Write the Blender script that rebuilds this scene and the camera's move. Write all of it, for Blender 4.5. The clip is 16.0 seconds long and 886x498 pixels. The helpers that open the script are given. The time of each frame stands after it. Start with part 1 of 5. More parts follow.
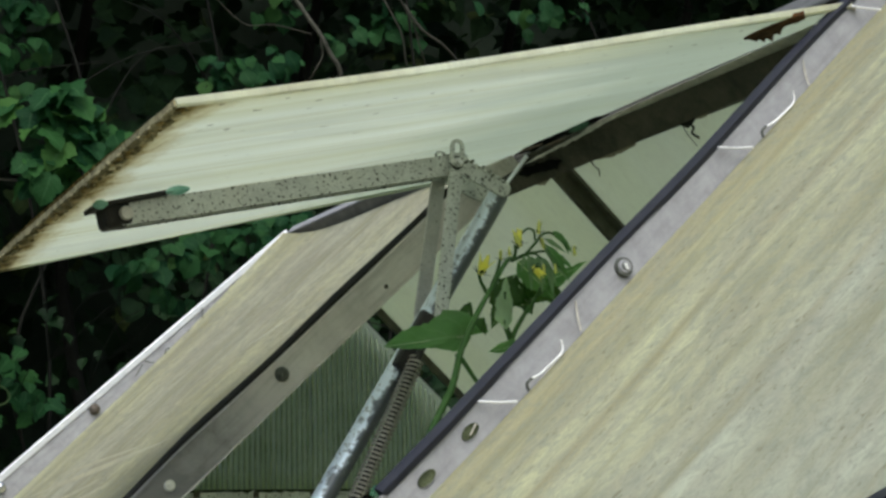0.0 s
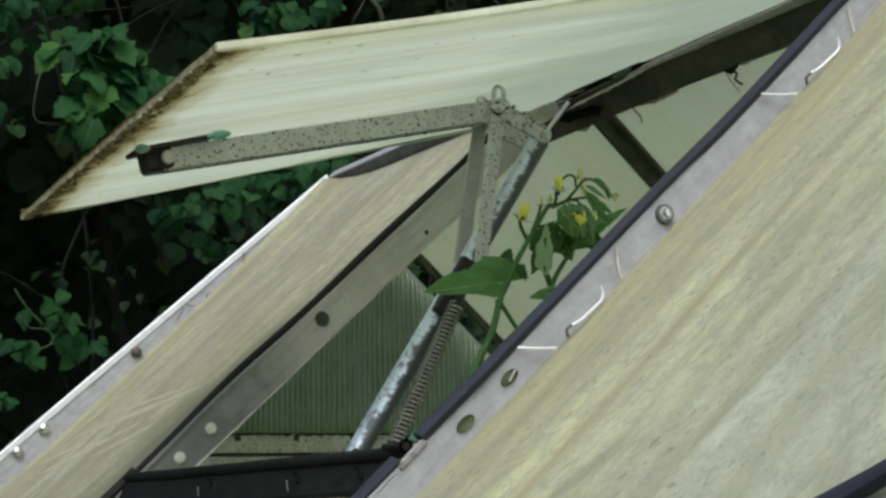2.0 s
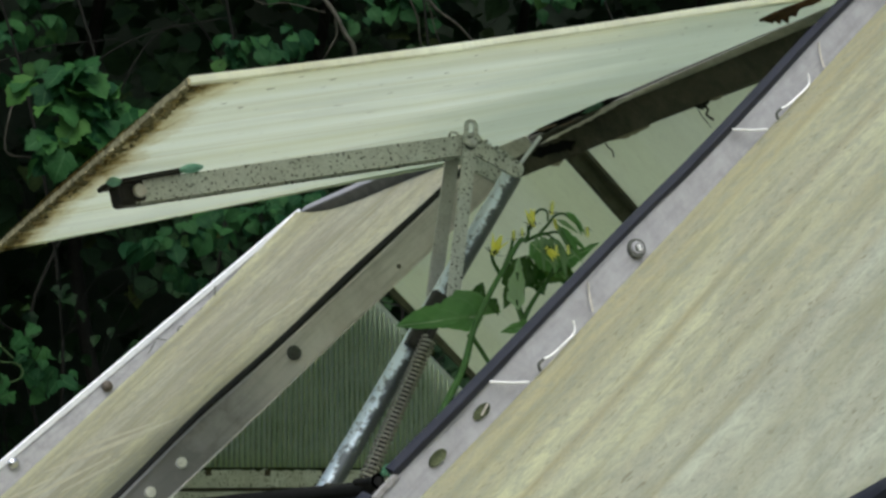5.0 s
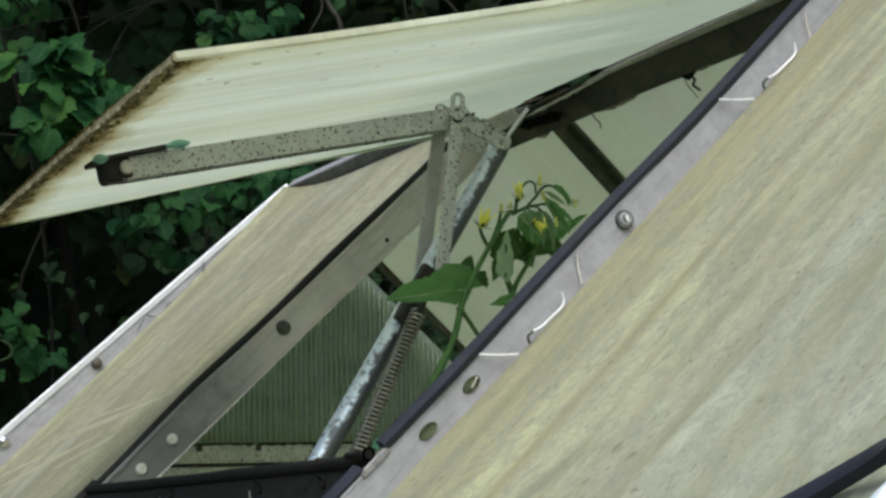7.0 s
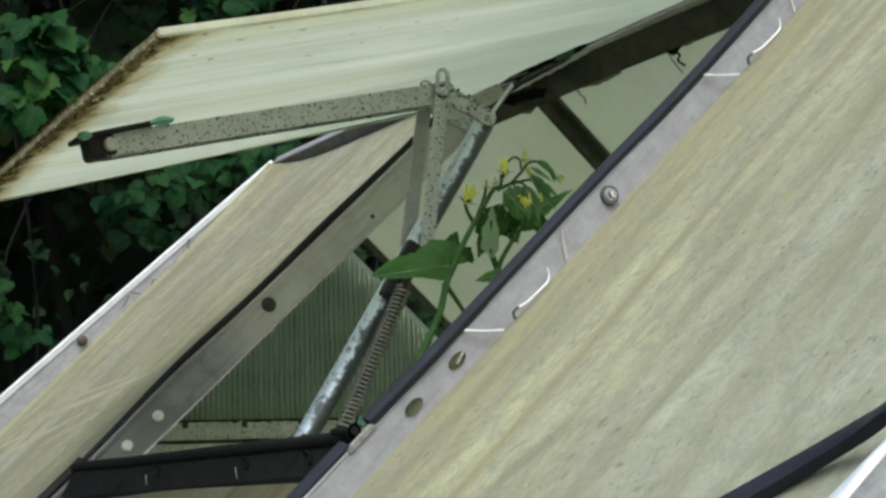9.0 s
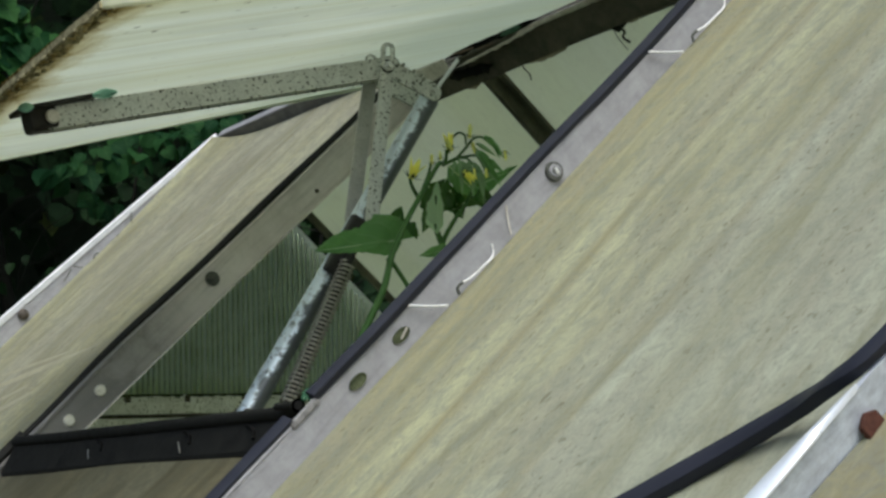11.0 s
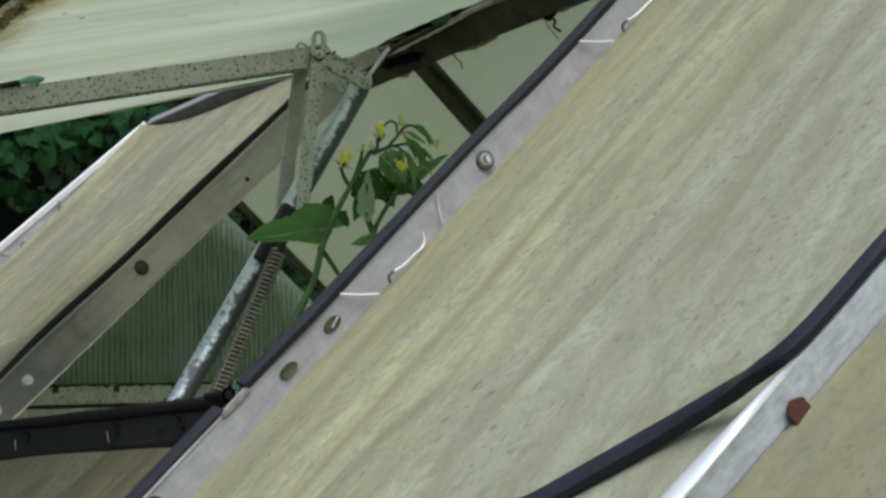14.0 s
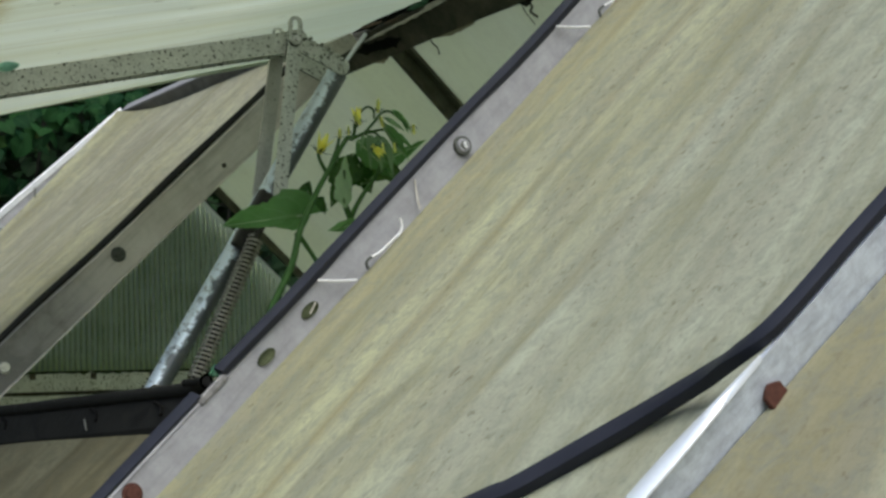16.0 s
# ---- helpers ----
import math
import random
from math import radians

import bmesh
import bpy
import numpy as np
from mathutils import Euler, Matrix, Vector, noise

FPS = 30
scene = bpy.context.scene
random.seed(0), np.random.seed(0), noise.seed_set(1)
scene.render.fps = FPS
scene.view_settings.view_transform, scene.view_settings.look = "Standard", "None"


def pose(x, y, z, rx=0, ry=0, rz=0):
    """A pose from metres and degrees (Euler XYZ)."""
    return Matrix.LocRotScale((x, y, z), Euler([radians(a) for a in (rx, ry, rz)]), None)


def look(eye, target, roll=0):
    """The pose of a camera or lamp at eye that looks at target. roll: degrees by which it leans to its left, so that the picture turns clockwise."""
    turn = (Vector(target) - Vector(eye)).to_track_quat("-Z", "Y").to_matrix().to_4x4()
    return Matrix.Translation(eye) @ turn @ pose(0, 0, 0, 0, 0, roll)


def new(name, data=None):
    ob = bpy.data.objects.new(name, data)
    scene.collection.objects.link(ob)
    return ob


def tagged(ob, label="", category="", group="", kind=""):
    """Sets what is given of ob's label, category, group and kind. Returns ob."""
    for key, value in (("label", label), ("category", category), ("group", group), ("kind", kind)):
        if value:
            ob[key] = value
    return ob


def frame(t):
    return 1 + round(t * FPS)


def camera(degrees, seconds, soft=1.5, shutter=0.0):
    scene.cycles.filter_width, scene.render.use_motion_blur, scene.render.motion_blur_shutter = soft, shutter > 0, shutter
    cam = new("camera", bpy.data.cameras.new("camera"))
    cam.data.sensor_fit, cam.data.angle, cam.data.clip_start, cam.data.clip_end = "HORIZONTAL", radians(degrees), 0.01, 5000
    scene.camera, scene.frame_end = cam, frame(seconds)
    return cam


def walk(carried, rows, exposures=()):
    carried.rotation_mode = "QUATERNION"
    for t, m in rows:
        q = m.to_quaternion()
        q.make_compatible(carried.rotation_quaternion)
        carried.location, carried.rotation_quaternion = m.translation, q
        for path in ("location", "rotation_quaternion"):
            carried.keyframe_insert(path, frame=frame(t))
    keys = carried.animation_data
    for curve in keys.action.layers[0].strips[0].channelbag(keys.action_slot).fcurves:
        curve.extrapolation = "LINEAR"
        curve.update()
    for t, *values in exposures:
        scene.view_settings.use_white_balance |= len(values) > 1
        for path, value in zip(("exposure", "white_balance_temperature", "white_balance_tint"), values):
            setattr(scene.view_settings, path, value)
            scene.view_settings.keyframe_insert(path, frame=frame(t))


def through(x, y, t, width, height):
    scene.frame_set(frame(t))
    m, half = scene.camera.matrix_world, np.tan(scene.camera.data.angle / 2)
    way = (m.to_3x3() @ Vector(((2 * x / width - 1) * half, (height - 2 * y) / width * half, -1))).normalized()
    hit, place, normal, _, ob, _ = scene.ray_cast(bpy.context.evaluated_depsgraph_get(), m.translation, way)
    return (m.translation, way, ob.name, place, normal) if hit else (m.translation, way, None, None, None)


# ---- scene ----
EYE = (0.0, 0.0, 1.75)
cam = camera(31.28, 16.0, soft=2.8)
ROWS = [
    (0, 100.321, 1.356, -28.617), (0.5, 99.625, 0.987, -27.041), (1, 98.924, 0.971, -26.671), (1.5, 99.136, 0.793, -26.337),
    (2, 98.388, 0.781, -27.232), (2.5, 98.766, 0.794, -27.884), (3, 99.653, 0.559, -27.717), (3.5, 99.808, 0.491, -27.973),
    (5.8, 99.285, 0.908, -28.245), (6, 99.077, 0.952, -28.091), (6.5, 98.815, 1.135, -28.745), (7, 98.633, 1.544, -28.553),
    (7.5, 98.550, 1.527, -28.615), (8, 98.218, 1.652, -28.666), (8.5, 98.186, 1.772, -29.054), (9, 97.754, 1.784, -29.057),
    (9.2, 97.445, 1.637, -29.501), (11.3, 96.797, 1.698, -31.595), (11.5, 97.079, 1.711, -32.115), (12, 96.431, 1.723, -33.155),
    (12.5, 96.051, 1.885, -33.471), (13, 95.858, 2.006, -33.692), (13.5, 96.263, 2.059, -33.504), (14, 96.297, 2.049, -33.562),
    (14.5, 96.130, 2.014, -33.973), (15, 95.843, 1.957, -34.179), (15.5, 95.677, 2.146, -35.256), (16, 95.751, 2.300, -34.353),
]
walk(cam, [(t, pose(*EYE, rx, ry, rz)) for t, rx, ry, rz in ROWS],
     [(0, 0.58, 6200, 3), (9.0, 0.58, 6200, 3), (11.5, 0.34, 6200, 3), (16.0, 0.34, 6200, 3)])

# ---- light: overcast daylight ----
world = bpy.data.worlds.new("sky")
scene.world = world
world.use_nodes = True
wn = world.node_tree
sky = wn.nodes.new("ShaderNodeTexSky")
sky.sky_type, sky.sun_disc = "NISHITA", False
sky.sun_elevation, sky.sun_rotation = radians(55), radians(200)
sky.air_density, sky.dust_density = 1.0, 4.0
wn.nodes["Background"].inputs["Strength"].default_value = 0.12
wn.links.new(sky.outputs[0], wn.nodes["Background"].inputs["Color"])
sun = new("sun", bpy.data.lights.new("sun", "SUN"))
sun.data.energy, sun.data.angle, sun.data.color = 1.2, radians(40), (1.0, 0.985, 0.95)
sun.matrix_world = look((-3, -4, 9), (0.6, 1.2, 1.9))

# ---- roof planes ----
# Slope coordinates: Y along the ridge away from the camera, b up the slope, o out of the roof plane.
SLOPE, CLEAR = radians(42.3), 0.284
CS, SN = math.cos(SLOPE), math.sin(SLOPE)
RIDGE_B = 0.945
foot = Vector(EYE) - CLEAR * Vector((-SN, 0, CS))
ROOF = Matrix(((0, CS, -SN, foot.x), (-1, 0, 0, foot.y), (0, SN, CS, foot.z), (0, 0, 0, 1)))
RIDGE = ROOF @ Vector((0, RIDGE_B, 0))
foot2 = RIDGE - RIDGE_B * Vector((-CS, 0, SN))
ROOF2 = Matrix(((0, -CS, SN, foot2.x), (1, 0, 0, foot2.y), (0, SN, CS, foot2.z), (0, 0, 0, 1)))
EAVE_B, NEAR_Y, GABLE_Y = -0.1, -0.7, 2.12


def S(Y, b, o):
    return Vector((-Y, b, o))


def W(Y, b, o):
    return ROOF @ S(Y, b, o)


# ---- building helpers ----
def thing(name, m=Matrix(), label="", category="", group="", kind=""):
    ob = new(name)
    ob.matrix_world = m
    ob.empty_display_size = 0.05
    return tagged(ob, label, category, group, kind)


def finish(bm, name, mat, smooth=0):
    me = bpy.data.meshes.new(name)
    bmesh.ops.recalc_face_normals(bm, faces=bm.faces)
    bm.to_mesh(me)
    bm.free()
    me.materials.append(mat)
    if smooth:
        me.polygons.foreach_set("use_smooth", [True] * len(me.polygons))
        me.set_sharp_from_angle(angle=radians(smooth))
    return me


def part(name, bm, mat, parent, label="", smooth=0, kind=""):
    ob = new(name, finish(bm, name, mat, smooth))
    ob.parent = parent
    return tagged(ob, label, kind=kind)


def solid(name, bm, mat, m=Matrix(), label="", category="", group="", kind="", smooth=0):
    ob = new(name, finish(bm, name, mat, smooth))
    ob.matrix_world = m
    return tagged(ob, label, category, group, kind)


def loft(bm, rings, cap=True, closed=True):
    vs = [[bm.verts.new(p) for p in ring] for ring in rings]
    k = len(vs[0])
    for r0, r1 in zip(vs, vs[1:]):
        for i in range(k if closed else k - 1):
            j = (i + 1) % k
            bm.faces.new((r0[i], r0[j], r1[j], r1[i]))
    if cap and closed:
        bm.faces.new(vs[0])
        bm.faces.new(vs[-1])
    return vs


def bar_y(bm, section, ys):
    """A profile of (b, o) run along the ridge through the stations ys."""
    loft(bm, [[S(Y, b, o) for b, o in section] for Y in ys])


def steps(a, b, n):
    return [a + (b - a) * i / n for i in range(n + 1)]


def smooth_path(pts, n=6):
    pts = [Vector(p) for p in pts]
    ext = [2 * pts[0] - pts[1], *pts, 2 * pts[-1] - pts[-2]]
    out = []
    for i in range(1, len(ext) - 2):
        a, b, c, d = ext[i - 1:i + 3]
        for k in range(n):
            t = k / n
            out.append(0.5 * (2 * b + (c - a) * t + (2 * a - 5 * b + 4 * c - d) * t * t + (3 * b - a - 3 * c + d) * t ** 3))
    out.append(pts[-1])
    return out


def tube(bm, pts, r, seg=8, cap=True):
    """A round rod along pts; r is a number or one radius a point."""
    pts = [Vector(p) for p in pts]
    rs = r if isinstance(r, (list, tuple)) else [r] * len(pts)
    side = None
    rings = []
    for i, p in enumerate(pts):
        d = (pts[min(i + 1, len(pts) - 1)] - pts[max(i - 1, 0)]).normalized()
        if side is None:
            side = d.orthogonal().normalized()
        side = (side - d * side.dot(d)).normalized()
        up = d.cross(side)
        rings.append([p + rs[i] * (math.cos(a) * side + math.sin(a) * up) for a in steps(0, math.tau, seg)[:-1]])
    loft(bm, rings, cap)


def block(bm, m, size, bevel=0.0):
    """A box of that size round the pose m."""
    made = bmesh.ops.create_cube(bm, size=1, matrix=m @ Matrix.Diagonal((*size, 1)))
    if bevel:
        edges = {e for v in made["verts"] for e in v.link_edges}
        bmesh.ops.bevel(bm, geom=list(edges), offset=bevel, segments=2, affect="EDGES", profile=0.5)


def beam_between(bm, a, b, width, height, up, bevel=0.0006):
    """A bar of rectangular section from a to b; height lies along up."""
    a, b = Vector(a), Vector(b)
    d = (b - a).normalized()
    up = (Vector(up) - d * d.dot(Vector(up))).normalized()
    m = Matrix((d, d.cross(up), up)).transposed().to_4x4()
    m.translation = (a + b) / 2
    block(bm, m, ((b - a).length, width, height), bevel)


def disc(bm, centre, axis, r, h, seg=12, r2=None):
    axis = Vector(axis).normalized()
    m = axis.to_track_quat("Z", "Y").to_matrix().to_4x4()
    m.translation = Vector(centre) + axis * h / 2
    bmesh.ops.create_cone(bm, cap_ends=True, segments=seg, radius1=r, radius2=r if r2 is None else r2, depth=h, matrix=m)


def bulge(x):
    return 1 - (2 * x - 1) ** 2


# ---- materials ----
class Mat:
    """Short hand for a node material with a Principled surface."""

    def __init__(self, name, rough=0.6, metal=0.0, spec=0.4):
        self.m = bpy.data.materials.new(name)
        self.m.use_nodes = True
        self.t = self.m.node_tree
        self.p = self.t.nodes["Principled BSDF"]
        self.p.inputs["Roughness"].default_value = rough
        self.p.inputs["Metallic"].default_value = metal
        self.p.inputs["Specular IOR Level"].default_value = spec
        self.co = self.t.nodes.new("ShaderNodeTexCoord").outputs["Object"]

    def link(self, a, b):
        self.t.links.new(a, b)

    def noise(self, scale=(1, 1, 1), detail=4, rough=0.6, size=1.0, distort=0.0, shift=(0, 0, 0)):
        mp = self.t.nodes.new("ShaderNodeMapping")
        mp.inputs["Scale"].default_value = scale
        mp.inputs["Location"].default_value = shift
        self.link(self.co, mp.inputs["Vector"])
        nz = self.t.nodes.new("ShaderNodeTexNoise")
        nz.inputs["Scale"].default_value, nz.inputs["Detail"].default_value = size, detail
        nz.inputs["Roughness"].default_value, nz.inputs["Distortion"].default_value = rough, distort
        self.link(mp.outputs[0], nz.inputs["Vector"])
        return nz.outputs["Fac"]

    def ramp(self, fac, *stops):
        r = self.t.nodes.new("ShaderNodeValToRGB")
        el = r.color_ramp.elements
        while len(el) < len(stops):
            el.new(0.5)
        for e, (p, c) in zip(el, stops):
            e.position = p
            e.color = (*c, 1) if isinstance(c, tuple) else (c, c, c, 1)
        self.link(fac, r.inputs["Fac"])
        return r.outputs["Color"]

    def mix(self, fac, a, b, mode="MIX"):
        n = self.t.nodes.new("ShaderNodeMix")
        n.data_type, n.blend_type = "RGBA", mode
        for key, v in (("Factor", fac), (6, a), (7, b)):
            sock = n.inputs[0] if key == "Factor" else n.inputs[key]
            if isinstance(v, (int, float)):
                sock.default_value = v if key == "Factor" else (v, v, v, 1)
            elif isinstance(v, tuple):
                sock.default_value = (*v, 1)
            else:
                self.link(v, sock)
        return n.outputs[2]

    def math(self, op, a, b=0.0):
        n = self.t.nodes.new("ShaderNodeMath")
        n.operation = op
        for i, v in enumerate((a, b)):
            if isinstance(v, (int, float)):
                n.inputs[i].default_value = v
            else:
                self.link(v, n.inputs[i])
        return n.outputs[0]

    def axis(self, i):
        n = self.t.nodes.new("ShaderNodeSeparateXYZ")
        self.link(self.co, n.inputs[0])
        return n.outputs[i]

    def colour(self, c):
        if isinstance(c, tuple):
            self.p.inputs["Base Color"].default_value = (*c, 1)
        else:
            self.link(c, self.p.inputs["Base Color"])
        self.base = c
        return self

    def bump(self, h, strength=0.3, dist=0.001):
        n = self.t.nodes.new("ShaderNodeBump")
        n.inputs["Strength"].default_value, n.inputs["Distance"].default_value = strength, dist
        self.link(h, n.inputs["Height"])
        self.link(n.outputs[0], self.p.inputs["Normal"])
        return self

    def gloss(self, r):
        self.link(r, self.p.inputs["Roughness"])
        return self

    def translucent(self, amount, tint=None):
        tr = self.t.nodes.new("ShaderNodeBsdfTranslucent")
        c = tint if tint is not None else self.base
        if isinstance(c, tuple):
            tr.inputs["Color"].default_value = (*c, 1)
        else:
            self.link(c, tr.inputs["Color"])
        mx = self.t.nodes.new("ShaderNodeMixShader")
        mx.inputs[0].default_value = amount
        self.link(self.p.outputs[0], mx.inputs[1])
        self.link(tr.outputs[0], mx.inputs[2])
        self.link(mx.outputs[0], self.t.nodes["Material Output"].inputs["Surface"])
        return self


def fibreglass(name, pale, yellow, brown, through=0.45, seed=0.0, dirt=1.0, stain=None, across=1.0):
    """Weathered sheet: yellowing and fine broken streaks that run down the slope (local y); stain: the Y of the edge along which water has left a band."""
    m = Mat(name, 0.6, 0, 0.3)
    sh = (seed, seed * 2, 0)
    broad = m.noise((7 * across, 1.0, 1), 3, 0.5, 1, 0.3, sh)
    mid = m.noise((17 * across, 1.3, 1), 4, 0.55, 1, 0.3, sh)
    soft = m.noise((38 * across, 8, 1), 5, 0.66, 1, 0.7, sh)
    patch = m.noise((22 * across, 8, 1), 5, 0.65, 1, 0.6, sh)
    blot = m.noise((95 * across, 70, 1), 6, 0.72, 1, 0.8, sh)
    dash = m.noise((230 * across, 140, 1), 3, 0.55, 1, 0.6, sh)
    grain = m.noise((420 * across, 300, 1), 3, 0.7, 1, 0.4, sh)
    yel = m.ramp(broad, (0.36, 0.0), (0.64, 1.0))
    if stain is not None:
        near = m.math("MULTIPLY", m.math("ADD", m.axis(0), stain), 4.4)
        yel = m.ramp(m.math("SUBTRACT", near, m.math("MULTIPLY", mid, 1.2)), (-0.35, 1.0), (0.65, 0.0))
    c = m.mix(yel, pale, yellow)
    if stain is not None:
        # long water marks side by side: a tan rim, a pale band, then brown runs further in
        sway = m.math("MULTIPLY", m.math("SUBTRACT", m.noise((14, 2.2, 1), 5, 0.62, 1, 0.5, (3, 2, 0)), 0.5), 0.032)
        at = m.math("MULTIPLY", m.math("ADD", m.math("ADD", m.axis(0), stain), sway), 2.5)
        marks = m.ramp(at, (0.0, 0.48), (0.075, 0.58), (0.095, 0.8), (0.125, 0.08), (0.27, 0.0), (0.305, 0.8), (0.34, 0.15), (0.46, 0.0), (0.485, 0.4), (0.52, 0.0), (0.57, 0.0), (0.588, 0.5), (0.62, 0.0))
        broken = m.ramp(m.noise((45, 6, 1), 5, 0.65, 1, 0.5, (6, 2, 0)), (0.34, 0.55), (0.55, 1.0))
        c = m.mix(m.math("MULTIPLY", marks, broken), c, (0.39, 0.33, 0.175))
        run = m.noise((26, 0.8, 1), 5, 0.6, 1, 0.25, (1, 1, 0))
        c = m.mix(m.math("MULTIPLY", yel, m.ramp(run, (0.47, 0.0), (0.68, 0.5))), c, (0.43, 0.39, 0.215))
    c = m.mix(m.ramp(mid, (0.45, 0.0), (0.7, 0.58 * dirt)), c, brown)
    c = m.mix(m.ramp(soft, (0.47, 0.0), (0.68, 0.72 * dirt)), c, brown)
    c = m.mix(m.ramp(patch, (0.46, 0.0), (0.64, 0.5 * dirt)), c, tuple(v * w for v, w in zip(pale, (0.74, 0.69, 0.66))))
    c = m.mix(m.ramp(blot, (0.44, 0.0), (0.64, 0.62 * dirt)), c, tuple(0.62 * v for v in pale))
    c = m.mix(m.ramp(grain, (0.47, 0.0), (0.75, 0.25 * dirt)), c, tuple(0.6 * v for v in brown))
    c = m.mix(m.math("MULTIPLY", m.ramp(dash, (0.59, 0.0), (0.69, 0.5 * dirt)), m.ramp(patch, (0.42, 0.1), (0.58, 1.0))), c, (0.2, 0.165, 0.095))
    m.colour(c)
    m.bump(m.mix(0.35, blot, grain), 0.35, 0.001)
    m.translucent(through)
    return m.m


def metal(name, base, dark, rough=0.45, met=0.6, seed=0.0, scale=60):
    m = Mat(name, rough, met, 0.5 if met else 0.2)
    a = m.noise((1, 1, 1), 5, 0.7, scale, 0.2, (seed, seed, seed))
    b = m.noise((1, 0.15, 1), 4, 0.6, scale * 3, 0.4, (seed, 3 + seed, seed))
    c = m.mix(m.ramp(a, (0.35, 0.0), (0.75, 1.0)), base, dark)
    c = m.mix(m.ramp(b, (0.5, 0.0), (0.8, 0.5)), c, tuple(0.6 * v for v in dark))
    m.colour(c)
    m.bump(b, 0.2, 0.0005)
    m.gloss(m.ramp(a, (0.3, rough - 0.1), (0.8, min(1, rough + 0.25))))
    return m.m


def speckled(name, base, dark, spot, amount=0.66):
    """Weathered galvanised plate, pitted with dark spots."""
    m = Mat(name, 0.6, 0.25, 0.4)
    a = m.noise((1, 1, 1), 4, 0.6, 45, 0.2)
    s = m.noise((1, 1, 1), 2, 0.4, 360, 0.3)
    g = m.noise((1, 1, 1), 3, 0.7, 400, 0)
    c = m.mix(m.ramp(a, (0.35, 0.0), (0.7, 1.0)), base, dark)
    c = m.mix(m.ramp(g, (0.4, 0.0), (0.8, 0.3)), c, (0.12, 0.12, 0.09))
    c = m.mix(m.ramp(s, (amount, 0.0), (amount + 0.06, 1.0)), c, spot)
    m.colour(c)
    m.bump(s, 0.3, 0.0006)
    return m.m


def leafy(name, a, b, through=0.35, rough=0.5, vary=True):
    m = Mat(name, rough, 0, 0.12)
    g = m.t.nodes.new("ShaderNodeNewGeometry")
    isl = g.outputs["Random Per Island"]
    n = m.noise((1, 1, 1), 3, 0.6, 60)
    c = m.ramp(isl, (0.0, a), (0.75, b), (0.93, tuple(min(1, 1.35 * v) for v in b)), (1.0, (min(1, 2.6 * b[0]), min(1, 1.5 * b[1]), b[2])))
    c = m.mix(m.ramp(n, (0.4, 0.0), (0.75, 0.5)), c, tuple(0.6 * v for v in a))
    m.colour(c)
    m.bump(n, 0.2, 0.002)
    m.translucent(through, m.mix(0.5, c, tuple(1.6 * v for v in b)))
    return m.m


def veined(name, a, b, vein, through=0.35, rough=0.45, spec=0.25, ribs=6.0, spot=0.3):
    """A leaf with a pale midrib and side veins (uv: across and along the blade); every leaf object and blade takes its own tone between a and b."""
    m = Mat(name, rough, 0, spec)
    tex = m.t.nodes.new("ShaderNodeTexCoord").outputs["UV"]
    sep = m.t.nodes.new("ShaderNodeSeparateXYZ")
    m.link(tex, sep.inputs[0])
    across = m.math("MULTIPLY", m.math("ABSOLUTE", m.math("SUBTRACT", sep.outputs[0], 0.5)), 2.0)
    along = sep.outputs[1]
    phase = m.math("FRACT", m.math("SUBTRACT", m.math("MULTIPLY", along, ribs), m.math("MULTIPLY", across, 0.3 * ribs)))
    off = m.math("ABSOLUTE", m.math("SUBTRACT", phase, 0.5))
    side_vein = m.ramp(off, (0.0, 1.0), (0.11, 0.0))
    mid = m.ramp(across, (0.0, 1.0), (0.1, 0.0))
    isl = m.t.nodes.new("ShaderNodeNewGeometry").outputs["Random Per Island"]
    own = m.t.nodes.new("ShaderNodeObjectInfo").outputs["Random"]
    tone = m.math("FRACT", m.math("ADD", isl, own))
    n = m.noise((1, 1, 1), 4, 0.65, 45)
    c = m.ramp(tone, (0.0, a), (0.55, tuple((v + w) / 2 for v, w in zip(a, b))), (0.9, b), (1.0, (min(1, 1.7 * b[0]), min(1, 1.25 * b[1]), b[2])))
    c = m.mix(m.ramp(n, (0.42, 0.0), (0.72, spot)), c, tuple(0.55 * v for v in a))
    c = m.mix(m.math("MULTIPLY", m.math("MAXIMUM", mid, m.math("MULTIPLY", side_vein, 0.45)), 0.6), c, vein)
    m.colour(c)
    m.bump(m.math("SUBTRACT", m.math("MULTIPLY", off, 2.0), m.math("MULTIPLY", mid, 0.6)), 0.45, 0.0012)
    m.translucent(through, m.mix(0.5, c, tuple(min(1, 1.5 * v) for v in b)))
    return m.m


PANEL = fibreglass("weathered_fibreglass", (0.62, 0.643, 0.505), (0.7, 0.7, 0.455), (0.345, 0.325, 0.2), 0.35, 0.0, 1.12, 0.8285)
PANEL_END = fibreglass("yellowed_fibreglass", (0.575, 0.575, 0.455), (0.615, 0.605, 0.38), (0.32, 0.29, 0.165), 0.35, 2.0, 1.25, None, 0.75)
CREASE = fibreglass("creased_fibreglass", (0.6, 0.6, 0.47), (0.63, 0.61, 0.42), (0.45, 0.42, 0.28), 0.35, 3.0, 0.6, None, 0.55)
# this dark colour holds both the panel's dirt and the lid's shade
PANEL_LOW = fibreglass("dirty_shaded_fibreglass", (0.22, 0.215, 0.15), (0.24, 0.22, 0.13), (0.09, 0.075, 0.04), 0.35, 5.0, 1.0, None, 0.6)
PANEL_GREY = fibreglass("greyed_fibreglass", (0.5, 0.52, 0.44), (0.55, 0.54, 0.39), (0.34, 0.31, 0.18), 0.35, 7.0, 1.0, 0.38)
